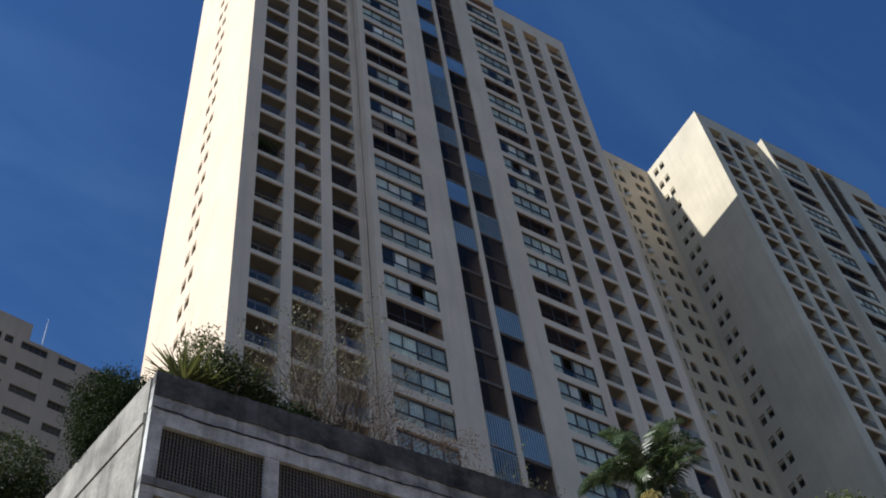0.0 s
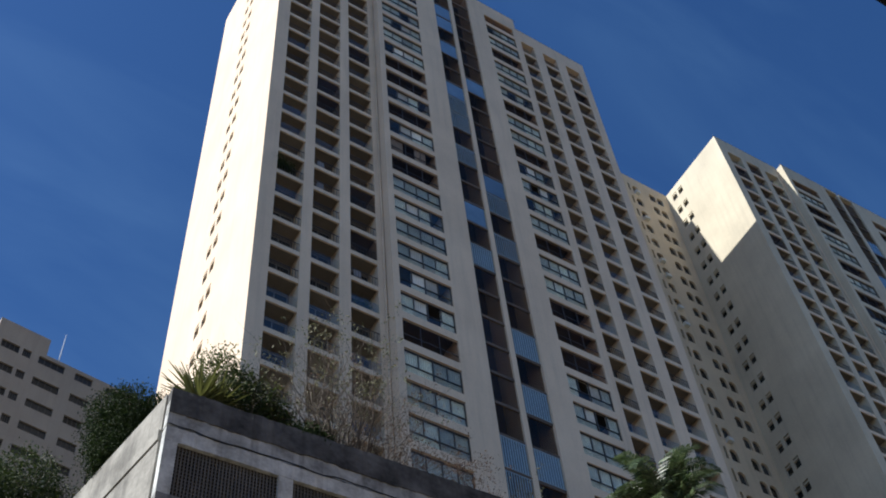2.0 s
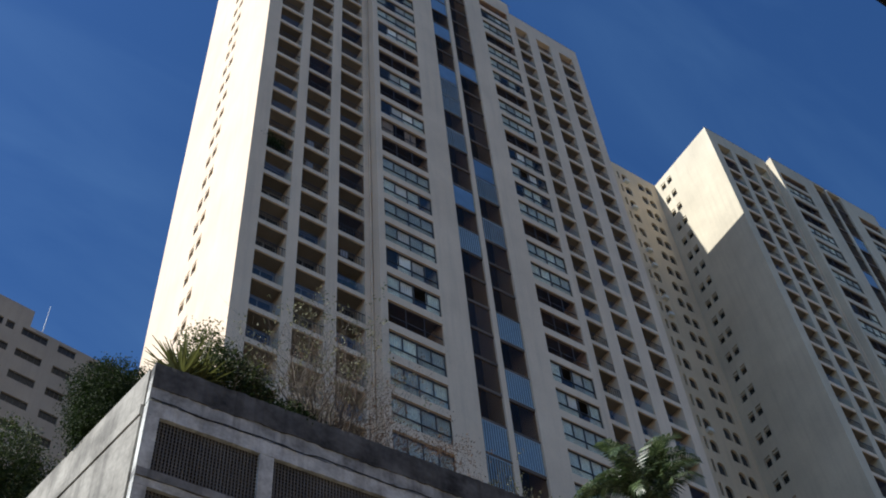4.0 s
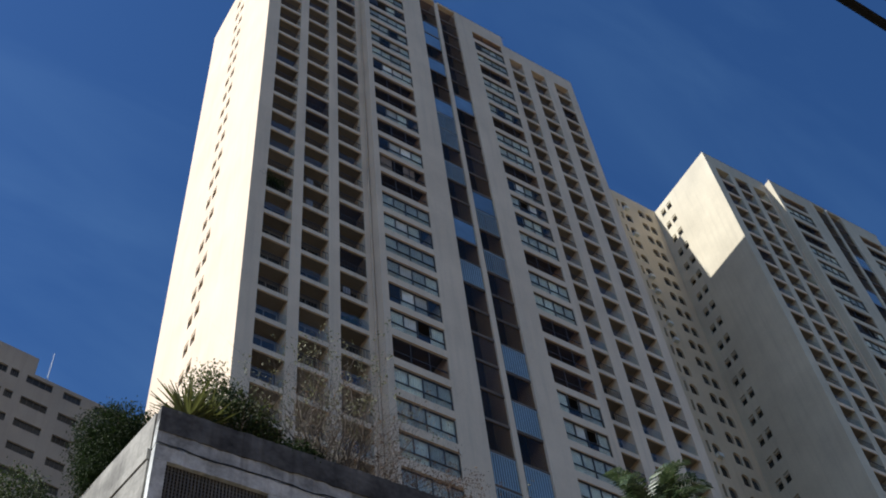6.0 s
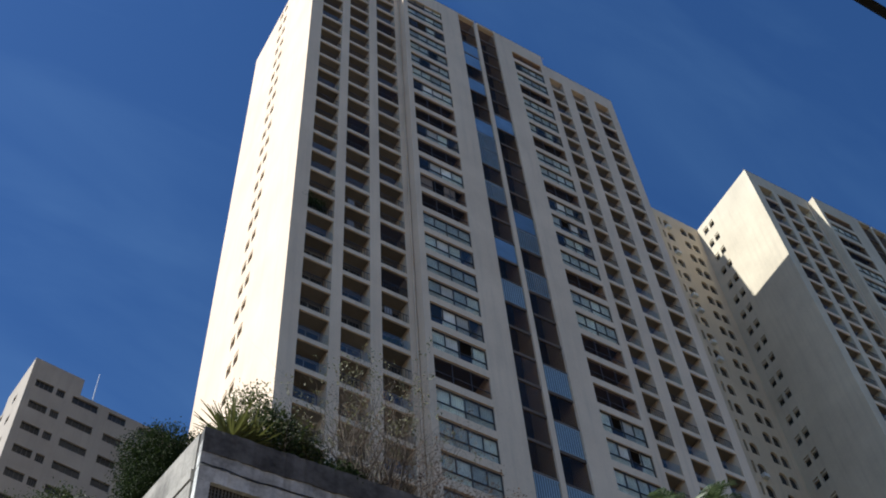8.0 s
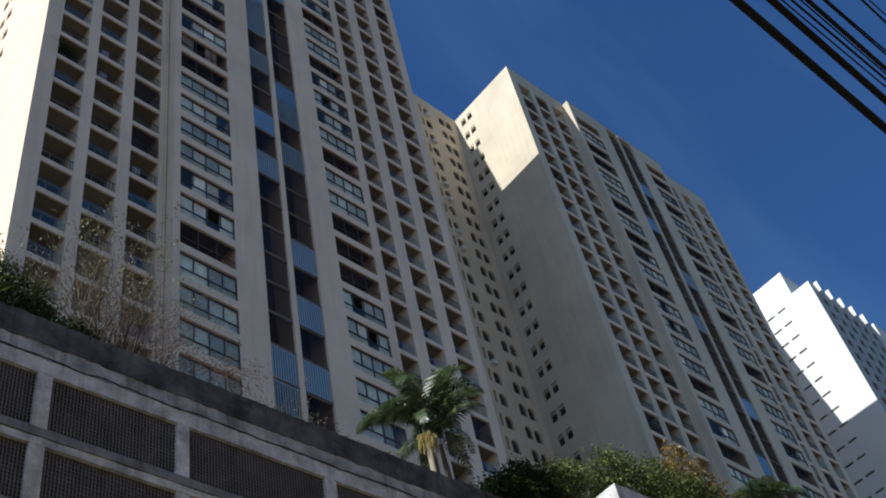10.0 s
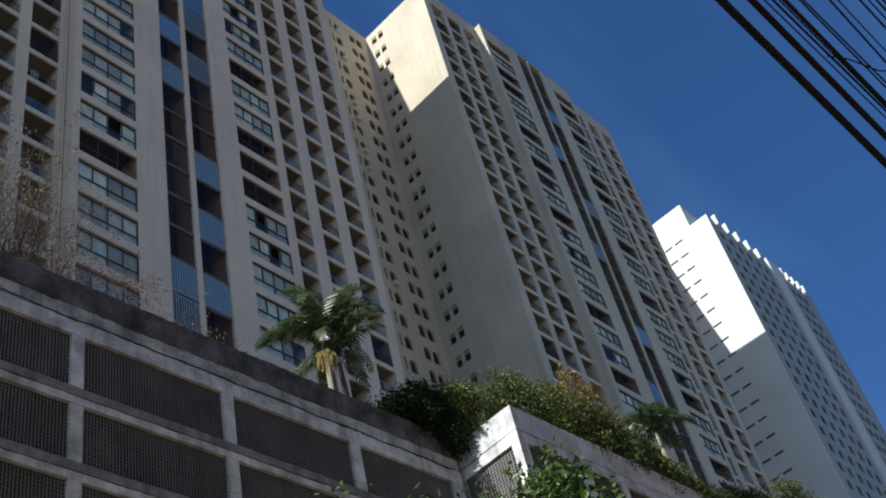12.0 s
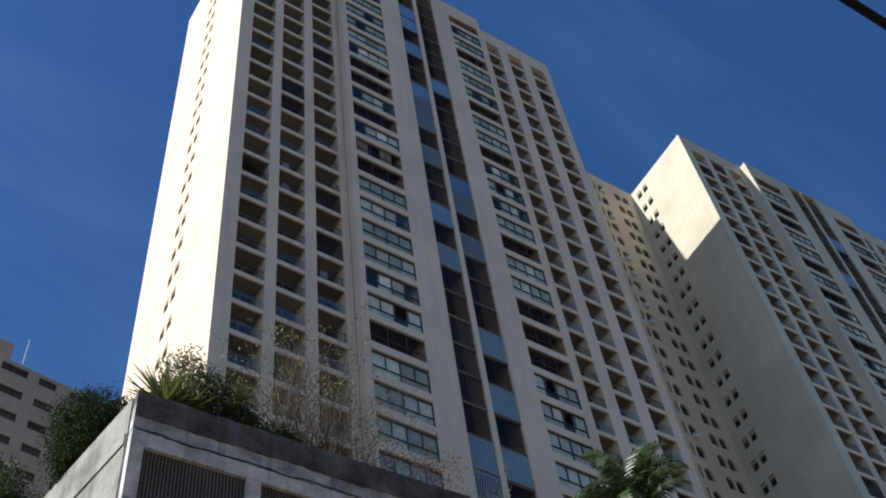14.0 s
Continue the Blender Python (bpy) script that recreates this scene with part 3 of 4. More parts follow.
part("flank_parapet", bm, FLANK, garage)
bm = boxes((-0.0, 0.5, 0.4, 0.75, 0, 26.9))
part("corner_fill", bm, CONCRETE, garage)
bm = bmesh.new()
box(bm, 0.4, 6.0, 13.0, 24, 27.02, 27.7, FL)
part("back_roof", bm, SOIL, garage)

B2 = Matrix.Translation((31.78, 19.5, -0.3)) @ Matrix.Rotation(radians(SLANT), 4, "Z")
wing = empty("garage_wing", B2, "weathered concrete garage wing with lattice screens and planted roof", "building")
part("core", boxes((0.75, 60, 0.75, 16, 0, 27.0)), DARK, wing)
part("roof_slab", boxes((0.4, 60, 0.42, 16, 27.02, 27.9)), SOIL, wing)
cols2 = [(0.25, 0.5), (3.9, 0.5)] + [(3.9 + 2.4 * i, 0.36) for i in range(1, 22)]
WBASE = 27.25
facade(wing, cols2, 60, 71, PALE_CONC, 27.78, WBASE)
part("flank_parapet", boxes((0.0, 0.35, 0.36, 16, 27.78, GTOP + 0.02)), BEAM, wing)
part("flank_beam", boxes((0.01, 0.4, 0.41, 16, WBASE, 27.73)), BEAM, wing)
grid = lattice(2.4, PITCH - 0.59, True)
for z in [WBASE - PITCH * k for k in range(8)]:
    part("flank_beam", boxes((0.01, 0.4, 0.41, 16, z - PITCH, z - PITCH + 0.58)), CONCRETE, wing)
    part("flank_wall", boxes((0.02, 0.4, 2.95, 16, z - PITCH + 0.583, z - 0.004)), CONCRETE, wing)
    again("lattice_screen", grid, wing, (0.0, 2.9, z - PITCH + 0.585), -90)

# unseen wall added across the street: blocks low sky, bounces warm light
tagged(new("wall_south", finish("wall_south", boxes((-160, 260, -24, -16, 0, 46)), FILL_WALL)), "plain ochre wall added unseen across the street to shape the light", "wall", kind="structure")


# ---- plants ----
def leaves(name, seed, blobs, count, per, size, spread, material, parent, droop=0.3, slim=0.45, label=""):
    """Leaf by leaf: twigs scattered through ellipsoids (x, y, z, rx, ry, rz), each with a tuft of small folded leaves."""
    rng = np.random.default_rng(seed)
    weight = np.array([b[3] * b[4] * b[5] for b in blobs])
    which = rng.choice(len(blobs), count, p=weight / weight.sum())
    bl = np.array(blobs)[which]
    way = rng.normal(size=(count, 3))
    way /= np.linalg.norm(way, axis=1)[:, None]
    twig = bl[:, :3] + way * bl[:, 3:] * (rng.uniform(0.15, 1.0, (count, 1)) ** 0.45)
    at = np.repeat(twig, per, axis=0) + rng.normal(scale=spread, size=(count * per, 3))
    n = len(at)
    axis = rng.normal(size=(n, 3)) + np.array([0, 0, -droop * 2])
    axis /= np.linalg.norm(axis, axis=1)[:, None]
    side = np.cross(axis, rng.normal(size=(n, 3)))
    side /= np.linalg.norm(side, axis=1)[:, None]
    up = np.cross(axis, side)
    ln = size * rng.uniform(0.6, 1.3, (n, 1))
    wd = ln * slim * 0.5
    verts = np.stack([at, at + axis * ln * 0.45 + side * wd + up * wd * 0.35, at + axis * ln, at + axis * ln * 0.45 - side * wd + up * wd * 0.35], axis=1).reshape(-1, 3)
    base = np.arange(n)[:, None] * 4
    faces = np.concatenate([base + [0, 1, 2], base + [0, 2, 3]])
    me = bpy.data.meshes.new(name)
    me.from_pydata(verts.tolist(), [], faces.tolist())
    me.materials.append(material)
    ob = new(name, me)
    ob.parent = parent
    return tagged(ob, label)


def tube(bm, pts, radii, sides=5):
    """A tapered limb through pts."""
    rings, a = [], None
    for i, p in enumerate(pts):
        p = Vector(p)
        d = (Vector(pts[min(i + 1, len(pts) - 1)]) - Vector(pts[max(i - 1, 0)])).normalized()
        a = d.orthogonal() if a is None else a - d * a.dot(d)
        a = (a if a.length > 1e-4 else d.orthogonal()).normalized()
        b = d.cross(a)
        rings.append([bm.verts.new(p + (a * math.cos(q) + b * math.sin(q)) * radii[i]) for q in [2 * math.pi * k / sides for k in range(sides)]])
    for r, q in zip(rings, rings[1:]):
        for k in range(sides):
            bm.faces.new((r[k], r[(k + 1) % sides], q[(k + 1) % sides], q[k]))
    bm.faces.new(rings[0])
    bm.faces.new(rings[-1])


# a cable stapled along the garage ledge
bm = bmesh.new()
rnd = random.Random(19)
tube(bm, [(0.05 + 0.35 * i, -0.02 - 0.02 * rnd.random(), 27.3 + rnd.uniform(-0.03, 0.03) - (0.06 if i % 9 in (4, 5) else 0.0)) for i in range(70)], [0.018] * 70, 5)
part("stapled_cable", bm, CABLE, garage, "loose black cable stapled along the ledge")


def limbs(bm, rnd, p, d, length, r, depth, tips, bend=0.35, fork=3, sides=4):
    """A branching limb; the ends are gathered in tips."""
    pts, rad = [p], [r]
    for i in range(3):
        d = (d + Vector((rnd.uniform(-bend, bend), rnd.uniform(-bend, bend), rnd.uniform(-bend * 0.4, bend * 0.6)))).normalized()
        pts.append(pts[-1] + d * length / 3)
        rad.append(r * (1 - 0.2 * (i + 1)))
    tube(bm, pts, rad, sides)
    if depth == 0:
        tips += pts[1:]
        return
    for k in range(fork):
        q = pts[1 + (k % 3)] if k < fork - 1 else pts[-1]
        nd = (d + Vector((rnd.uniform(-0.9, 0.9), rnd.uniform(-0.9, 0.9), rnd.uniform(-0.2, 0.7)))).normalized()
        limbs(bm, rnd, q, nd, length * rnd.uniform(0.55, 0.8), rad[-1] * 0.75, depth - 1, tips, bend, fork, 3)


def bush(name, label, place, blobs, count, per, size, spread, material, seed, stem=True, category="shrub", droop=0.1, slim=0.45, trunk_r=0.07):
    """A shrub or tree: stems that rise into the crown, and the crown."""
    t = empty(name, pose(*place), label, category)
    rnd = random.Random(seed)
    bm = bmesh.new()
    for b in blobs:
        top = Vector(b[:3])
        foot = Vector((rnd.uniform(-0.1, 0.1), rnd.uniform(-0.1, 0.1), 0))
        mid = foot.lerp(top, 0.5) + Vector((rnd.uniform(-0.2, 0.2), rnd.uniform(-0.2, 0.2), 0))
        tube(bm, [foot, mid, top], [trunk_r, trunk_r * 0.7, trunk_r * 0.35], 6)
        for _ in range(4):
            e = top + Vector((rnd.uniform(-1, 1) * b[3], rnd.uniform(-1, 1) * b[4], rnd.uniform(-0.2, 1) * b[5])) * 0.7
            tube(bm, [mid.lerp(top, rnd.uniform(0.2, 0.9)), e], [trunk_r * 0.4, trunk_r * 0.1], 4)
    part("trunk", bm, BARK, t)
    leaves("crown", seed, blobs, count, per, size, spread, material, t, droop, slim)
    return t


SOILZ = 27.7
# round evergreen bush hanging over the flank, and a larger tree behind it
bush("evergreen_bush", "dense round dark green bush overhanging the sunlit garage flank", (8.1, 28.4, SOILZ + 0.5),
     [(-0.6, 0.0, 3.3, 1.6, 1.4, 1.7), (0.6, 0.1, 4.0, 1.4, 1.2, 1.2), (-0.8, -0.3, 2.0, 1.1, 1.0, 1.2), (-0.3, -0.9, 1.2, 0.8, 0.9, 1.1), (-1.2, -0.3, 1.4, 0.8, 0.9, 0.8)], 4000, 14, 0.095, 0.14, DARK_BUSH, 21)
bush("broadleaf_tree", "leafy green tree behind the garage flank", (7.3, 35.0, SOILZ + 0.5),
     [(-1.6, 0.0, 5.4, 1.6, 1.6, 1.5), (0.0, 0.3, 5.0, 1.4, 1.4, 1.2), (-2.8, 0.0, 4.2, 1.6, 1.5, 1.6), (-0.5, 0.0, 3.4, 1.7, 1.5, 1.4), (-3.6, -0.2, 2.2, 1.7, 1.5, 1.6)], 2600, 12, 0.13, 0.18, BUSH, 22, category="tree", trunk_r=0.12)
# corner planting
bush("corner_shrub", "tangled green and yellow shrub behind the garage parapet", (9.75, 24.8, SOILZ),
     [(-0.9, 0.0, 2.4, 0.9, 0.7, 1.0), (0.1, 0.1, 2.9, 1.1, 0.8, 1.3), (1.1, 0.0, 2.4, 0.9, 0.7, 1.1), (0.2, 0.3, 4.1, 0.8, 0.5, 0.7), (1.8, 0.1, 1.7, 0.9, 0.6, 0.8)], 1250, 9, 0.13, 0.15, BUSH, 23)
bush("yellow_shrub", "thin yellowing shrub rising out of the corner planting", (9.4, 24.8, SOILZ),
     [(-0.2, 0.2, 4.4, 0.9, 0.5, 0.8), (1.3, 0.2, 3.6, 0.8, 0.5, 0.7), (2.0, 0.2, 2.7, 0.7, 0.5, 0.6)], 420, 7, 0.12, 0.16, HEDGE, 24)
bare_twigs = (10.4, 24.7, SOILZ + 0.4)
bush("low_shrub", "low dark shrub along the garage parapet", (12.0, 24.0, SOILZ),
     [(0.0, 0.0, 1.3, 0.9, 0.5, 0.7), (1.3, 0.0, 1.1, 0.7, 0.4, 0.4)], 420, 9, 0.13, 0.1, DARK_BUSH, 25)


def rosette(name, label, place, count, length, tilt, seed):
    """A spiky plant: stiff blades round a short stem, each a piece of its own."""
    t = empty(name, pose(*place), label, "plant")
    rnd = random.Random(seed)
    bm = bmesh.new()
    tube(bm, [(0, 0, -1.2), (0, 0, 0.1)], [0.12, 0.09], 7)
    part("stem", bm, BARK, t)
    kinds = []
    for k in range(4):
        bm = bmesh.new()
        n, sag = 5, rnd.uniform(0.0, 0.22)
        prev = None
        for i in range(n + 1):
            s = i / n
            w = 0.07 * (1 - s) ** 0.7 + 0.002
            x, z = length * s, -sag * length * s * s
            row = [bm.verts.new((x, -w, z + 0.02)), bm.verts.new((x, 0, z)), bm.verts.new((x, w, z + 0.02))]
            if prev:
                bm.faces.new((prev[0], row[0], row[1], prev[1]))
                bm.faces.new((prev[1], row[1], row[2], prev[2]))
            prev = row
        kinds.append(finish("blade", bm, BLADE))
    for i in range(count):
        ob = again("blade", kinds[i % 4], t, (0, 0, rnd.uniform(-0.25, 0.1)))
        ob.rotation_euler = (0, -radians(rnd.uniform(*tilt)), rnd.uniform(0, 2 * math.pi))
        ob.scale = (rnd.uniform(0.7, 1.1),) * 3
    return t


rosette("yucca_plant", "spiky yellow-green yucca on the garage corner", (8.25, 24.15, 29.15), 120, 1.5, (22, 90), 31)
rosette("yucca_plant", "spiky yellow-green yucca on the garage corner", (8.9, 24.5, 29.5), 60, 1.5, (30, 90), 32)


def bare_shrub(name, label, place, stems, height, depth, leaf_count, leaf_mat_, seed, lean=0.5, size=0.13, fork=3, r=0.05):
    """A nearly leafless shrub: forking twigs with a few pale leaves at their ends."""
    t = empty(name, pose(*place), label, "shrub")
    rnd = random.Random(seed)
    bm, tips = bmesh.new(), []
    for i in range(stems):
        d = Vector((rnd.uniform(-lean, lean), rnd.uniform(-lean, lean) * 0.5, 1)).normalized()
        limbs(bm, rnd, Vector((rnd.uniform(-0.3, 0.3), rnd.uniform(-0.2, 0.2), 0)), d, height * rnd.uniform(0.4, 0.55), r, depth, tips, 0.3, fork)
    part("branch_work", bm, TWIG, t)
    high = [p for p in tips if p.z > height * 0.35]
    blobs = [(p.x, p.y, p.z, 0.16, 0.16, 0.16) for p in rnd.sample(high, min(leaf_count, len(high)))]
    leaves("foliage", seed, blobs, len(blobs), 4, size, 0.09, leaf_mat_, t, 0.2, 0.5)
    return t


bare_shrub("bare_shrub", "thin twiggy shrub among the corner planting", bare_twigs, 7, 3.9, 3, 60, PALE_LEAF, 49, 0.4, 0.08, 4, 0.026)
bare_shrub("bare_shrub", "nearly bare pale shrub with a few dry leaves above the parapet", (13.4, 24.3, SOILZ + 0.4), 14, 6.6, 3, 330, PALE_LEAF, 41, 0.38, 0.12, 4, 0.06)
bare_shrub("bare_shrub", "nearly bare pale shrub with a few dry leaves above the parapet", (11.6, 24.6, SOILZ + 0.4), 6, 5.2, 3, 130, PALE_LEAF, 42, 0.36, 0.09, 4, 0.038)
bare_shrub("bare_shrub", "bare brown shrub with fine twigs above the parapet", (15.2, 24.6, SOILZ + 0.4), 7, 5.0, 3, 160, DRY, 48, 0.55, 0.085, 4, 0.032)
bare_shrub("bare_shrub", "brown leafless shrub with dense twigs above the parapet", (13.0, 25.0, SOILZ + 0.4), 16, 6.0, 3, 130, DRY, 58, 0.42, 0.08, 4, 0.05)
bare_shrub("bare_shrub", "brown leafless shrub with dense twigs above the parapet", (14.6, 24.8, SOILZ + 0.4), 12, 5.4, 3, 110, DRY, 59, 0.45, 0.08, 4, 0.045)
bare_shrub("dry_shrub", "rust-brown dry shrub along the parapet", (16.4, 24.2, SOILZ + 0.3), 9, 3.4, 3, 380, DRY, 43, 0.6, 0.085, 4, 0.028)
bare_shrub("dry_shrub", "low rust-brown dry shrub along the parapet", (18.3, 24.0, SOILZ + 0.3), 8, 2.8, 3, 240, DRY, 44, 0.7, 0.085, 4, 0.026)
bare_shrub("dry_shrub", "low pale dry shrub along the parapet", (20.4, 23.8, SOILZ + 0.3), 7, 2.3, 3, 140, PALE_LEAF, 45, 0.7, 0.09, 3, 0.024)
bush("weed_clump", "small green weeds on the garage parapet", (22.6, 23.7, SOILZ + 0.2), [(0, 0, 1.2, 0.5, 0.3, 0.5), (0.8, 0, 1.0, 0.4, 0.3, 0.4)], 130, 7, 0.13, 0.1, HEDGE, 46)
bush("weed_clump", "small green weeds on the garage parapet", (24.3, 23.6, SOILZ + 0.2), [(0, 0, 1.2, 0.5, 0.3, 0.5), (0.9, 0, 1.1, 0.5, 0.3, 0.4)], 160, 7, 0.13, 0.1, HEDGE, 47)


def palm(name, label, place, height, fronds, length, seed, flower=True, double=True, material=PALM):
    t = empty(name, pose(*place), label, "palm tree")
    rnd = random.Random(seed)
    bm = bmesh.new()
    tube(bm, [(0, 0, 0), (0.05, 0, height * 0.5), (0, 0, height)], [0.17, 0.13, 0.11], 9)
    part("trunk", bm, PALE_BARK, t)
    if double:
        bm = bmesh.new()
        tube(bm, [(0.75, 0.1, 0), (0.95, 0.1, height * 0.5), (0.8, 0.1, height * 0.95)], [0.16, 0.13, 0.1], 9)
        part("trunk", bm, BARK, t)
    bm = bmesh.new()
    tube(bm, [(0, 0, height - 0.1), (0, 0, height + 0.45), (0, 0, height + 0.9)], [0.14, 0.16, 0.07], 9)
    part("crown_shaft", bm, PALM, t)
    kinds = []
    for k in range(6):
        bm = bmesh.new()
        n = 40
        lift, curl = radians(rnd.uniform(8, 22)), radians(rnd.uniform(85, 130))
        spine = [Vector((0, 0, 0))]
        for i in range(n):
            a = lift - curl * (i / n) ** 1.6
            spine.append(spine[-1] + Vector((math.cos(a), 0, math.sin(a))) * length / n)
        tube(bm, spine[::4], [0.04 * (1 - 0.85 * i / 10) for i in range(11)], 4)
        for i in range(5, n + 1):
            ll = 0.72 * math.sin(math.pi * min(1, 0.25 + i / n * 0.68)) + 0.12
            ahead = (spine[i] - spine[i - 1]).normalized()
            for sd in (-1, 1):
                d = (ahead * 0.55 + Vector((0, sd, rnd.uniform(-0.25, 0.35)))).normalized()
                l2 = ll * rnd.uniform(0.8, 1.12)
                q = spine[i] + d * l2 * 0.45
                e = q + (d * 0.45 + Vector((0, 0, -1.0))).normalized() * l2 * 0.6
                w = ahead * 0.04
                v = [bm.verts.new(x) for x in (spine[i] - w * 0.5, spine[i] + w * 0.5, q + w, e, q - w)]
                bm.faces.new((v[0], v[1], v[2], v[4]))
                bm.faces.new((v[4], v[2], v[3]))
        kinds.append(finish("frond", bm, material))
    tops = [(0, 0, height + 0.8)] + ([(0.8, 0.1, height * 0.95 + 0.4)] if double else [])
    for i in range(fronds):
        ob = again("frond", kinds[i % 6], t, tops[i % len(tops)])
        up = 80 - 75 * (i / fronds) + rnd.uniform(-8, 8)
        ob.rotation_euler = (rnd.uniform(-0.3, 0.3), -radians(up), i * 2.4 + rnd.uniform(-0.3, 0.3))
        ob.scale = (rnd.uniform(0.75, 1.05),) * 3
    if flower:
        bm = bmesh.new()
        for i in range(150):
            a = rnd.uniform(0, 2 * math.pi)
            r0, dz = rnd.uniform(0.1, 0.45), rnd.uniform(0.25, 0.95)
            p = Vector((-0.1, -0.12, height - 0.2))
            tube(bm, [p, p + Vector((math.cos(a) * r0 * 0.8, math.sin(a) * r0 * 0.8, -dz * 0.3)), p + Vector((math.cos(a) * r0, math.sin(a) * r0, -dz))], [0.02, 0.014, 0.012], 3)
        part("inflorescence", bm, FLOWER, t, "hanging cluster of pale yellow flower strands")
    return t


palm("palm_tree", "feathery green palm with yellow flower cluster on the garage roof", (26.7, 23.7, SOILZ), 4.2, 26, 3.25, 51)
palm("small_palm", "small drooping palm with browning fronds on the garage wing", (45.3, 20.3, SOILZ), 4.7, 15, 2.3, 52, False, False)

# hedge over the garage wing
bush("dark_bush", "dark dense bush spilling over the inner garage corner", (30.7, 23.0, SOILZ),
     [(0.0, -0.3, 2.1, 1.4, 1.0, 1.4), (-1.3, 0.0, 1.8, 1.0, 0.7, 0.9), (0.9, -0.8, 0.9, 0.7, 0.8, 0.9), (0.6, 0.0, 2.3, 1.0, 0.8, 0.8), (-2.3, 0.0, 1.2, 0.7, 0.4, 0.5)], 1500, 10, 0.16, 0.14, DARK_BUSH, 61)
for i, (x, y, w, h, m, nm, lb) in enumerate((
        (32.7, 21.6, 1.7, 1.5, HEDGE, "green_shrub", "bright green shrub growing over the garage wing parapet"),
        (34.6, 20.6, 1.7, 1.8, HEDGE, "green_shrub", "bright green shrub growing over the garage wing parapet"),
        (36.6, 20.2, 1.7, 1.8, HEDGE, "green_shrub", "bright green shrub growing over the garage wing parapet"),
        (38.9, 20.0, 1.8, 1.75, HEDGE, "green_shrub", "mixed green shrub growing over the garage wing parapet"),
        (41.3, 19.9, 1.8, 1.5, HEDGE, "green_shrub", "mixed green shrub growing over the garage wing parapet"),
        (43.8, 19.8, 1.7, 1.15, HEDGE, "green_shrub", "low green shrub growing over the garage wing parapet"),
        (46.6, 19.6, 1.6, 0.8, BUSH, "trailing_shrub", "dull green trailing shrub on the garage wing parapet"),
        (49.2, 19.5, 1.6, 1.3, DARK_BUSH, "trailing_shrub", "dull green trailing shrub on the garage wing parapet"),
        (51.6, 19.4, 1.5, 1.55, DARK_BUSH, "trailing_shrub", "dull green trailing shrub on the garage wing parapet"),
        (53.6, 19.3, 1.4, 1.4, BUSH, "trailing_shrub", "dull green trailing shrub on the garage wing parapet"))):
    bush(nm, lb, (x, y, SOILZ + 0.2), [(0, 0, h * 1.25, w, 1.0, h * 0.95), (w * 0.5, -0.5, h * 0.6, w * 0.7, 0.8, h * 0.6), (-w * 0.5, 0.1, h * 1.6, w * 0.65, 0.8, h * 0.6), (0.1, -0.55, 0.8, w * 0.8, 0.35, 0.45)],
         750, 11, 0.15, 0.14, m, 70 + i)
bush("orange_shrub", "shrub with orange-brown autumn leaves on the garage wing", (38.3, 20.1, SOILZ + 0.2), [(0, 0, 4.3, 1.3, 0.7, 0.8), (1.3, 0, 4.0, 1.2, 0.6, 0.8), (-0.3, 0, 5.2, 0.6, 0.4, 0.5), (2.4, 0, 3.6, 0.8, 0.5, 0.6)], 420, 8, 0.15, 0.15, AUTUMN, 85)
bare_shrub("bare_shrub", "thin bare shrub behind the garage wing hedge", (38.4, 21.2, SOILZ + 0.2), 5, 4.6, 3, 60, DRY, 86, 0.4, 0.1, r=0.03)
bush("roof_tree", "small yellow-green tree with layered crown on the garage wing", (56.1, 19.4, SOILZ),
     [(-0.9, 0, 3.7, 1.3, 0.9, 0.4), (1.0, 0, 4.4, 1.5, 0.9, 0.4), (0.1, 0, 5.6, 1.3, 0.8, 0.4), (1.5, 0, 5.3, 1.0, 0.8, 0.35), (2.6, 0, 3.2, 1.4, 0.8, 0.4), (-1.0, 0, 2.4, 1.0, 0.8, 0.35)], 560, 10, 0.16, 0.14, HEDGE, 87, category="tree")
for i in range(4):
    bush("low_bush", "low dark bush along the far garage wing parapet", (60.5 + 2.6 * i, 18.9 - 0.13 * i, SOILZ + 0.2), [(0, 0, 1.1, 1.5, 0.8, 0.6)], 240, 8, 0.15, 0.14, DARK_BUSH, 90 + i)


# ---- street trees below the garage ----
def street_tree(label, place, height, blobs, count, seed):
    t = empty("street_tree", pose(*place), label, "tree", "street trees")
    rnd = random.Random(seed)
    bm = bmesh.new()
    fork = Vector((0.05, 0.0, height * 0.5))
    tube(bm, [(0, 0, 0), (0.06, 0.03, height * 0.25), fork], [0.16, 0.12, 0.1], 9)
    for b in blobs:
        top = Vector(b[:3])
        tube(bm, [fork, fork.lerp(top, 0.5) + Vector((rnd.uniform(-0.2, 0.2), rnd.uniform(-0.2, 0.2), -0.1)), top], [0.07, 0.045, 0.02], 6)
        for _ in range(5):
            e = top + Vector((rnd.uniform(-1, 1) * b[3], rnd.uniform(-1, 1) * b[4], rnd.uniform(-0.3, 1) * b[5])) * 0.8
            tube(bm, [fork.lerp(top, rnd.uniform(0.6, 1.0)), e], [0.02, 0.005], 4)
    part("trunk", bm, BARK, t)
    leaves("crown", seed, blobs, int(count * 1.35), 12, 0.09, 0.1, LEAF, t, 0.35, 0.5)
    return t


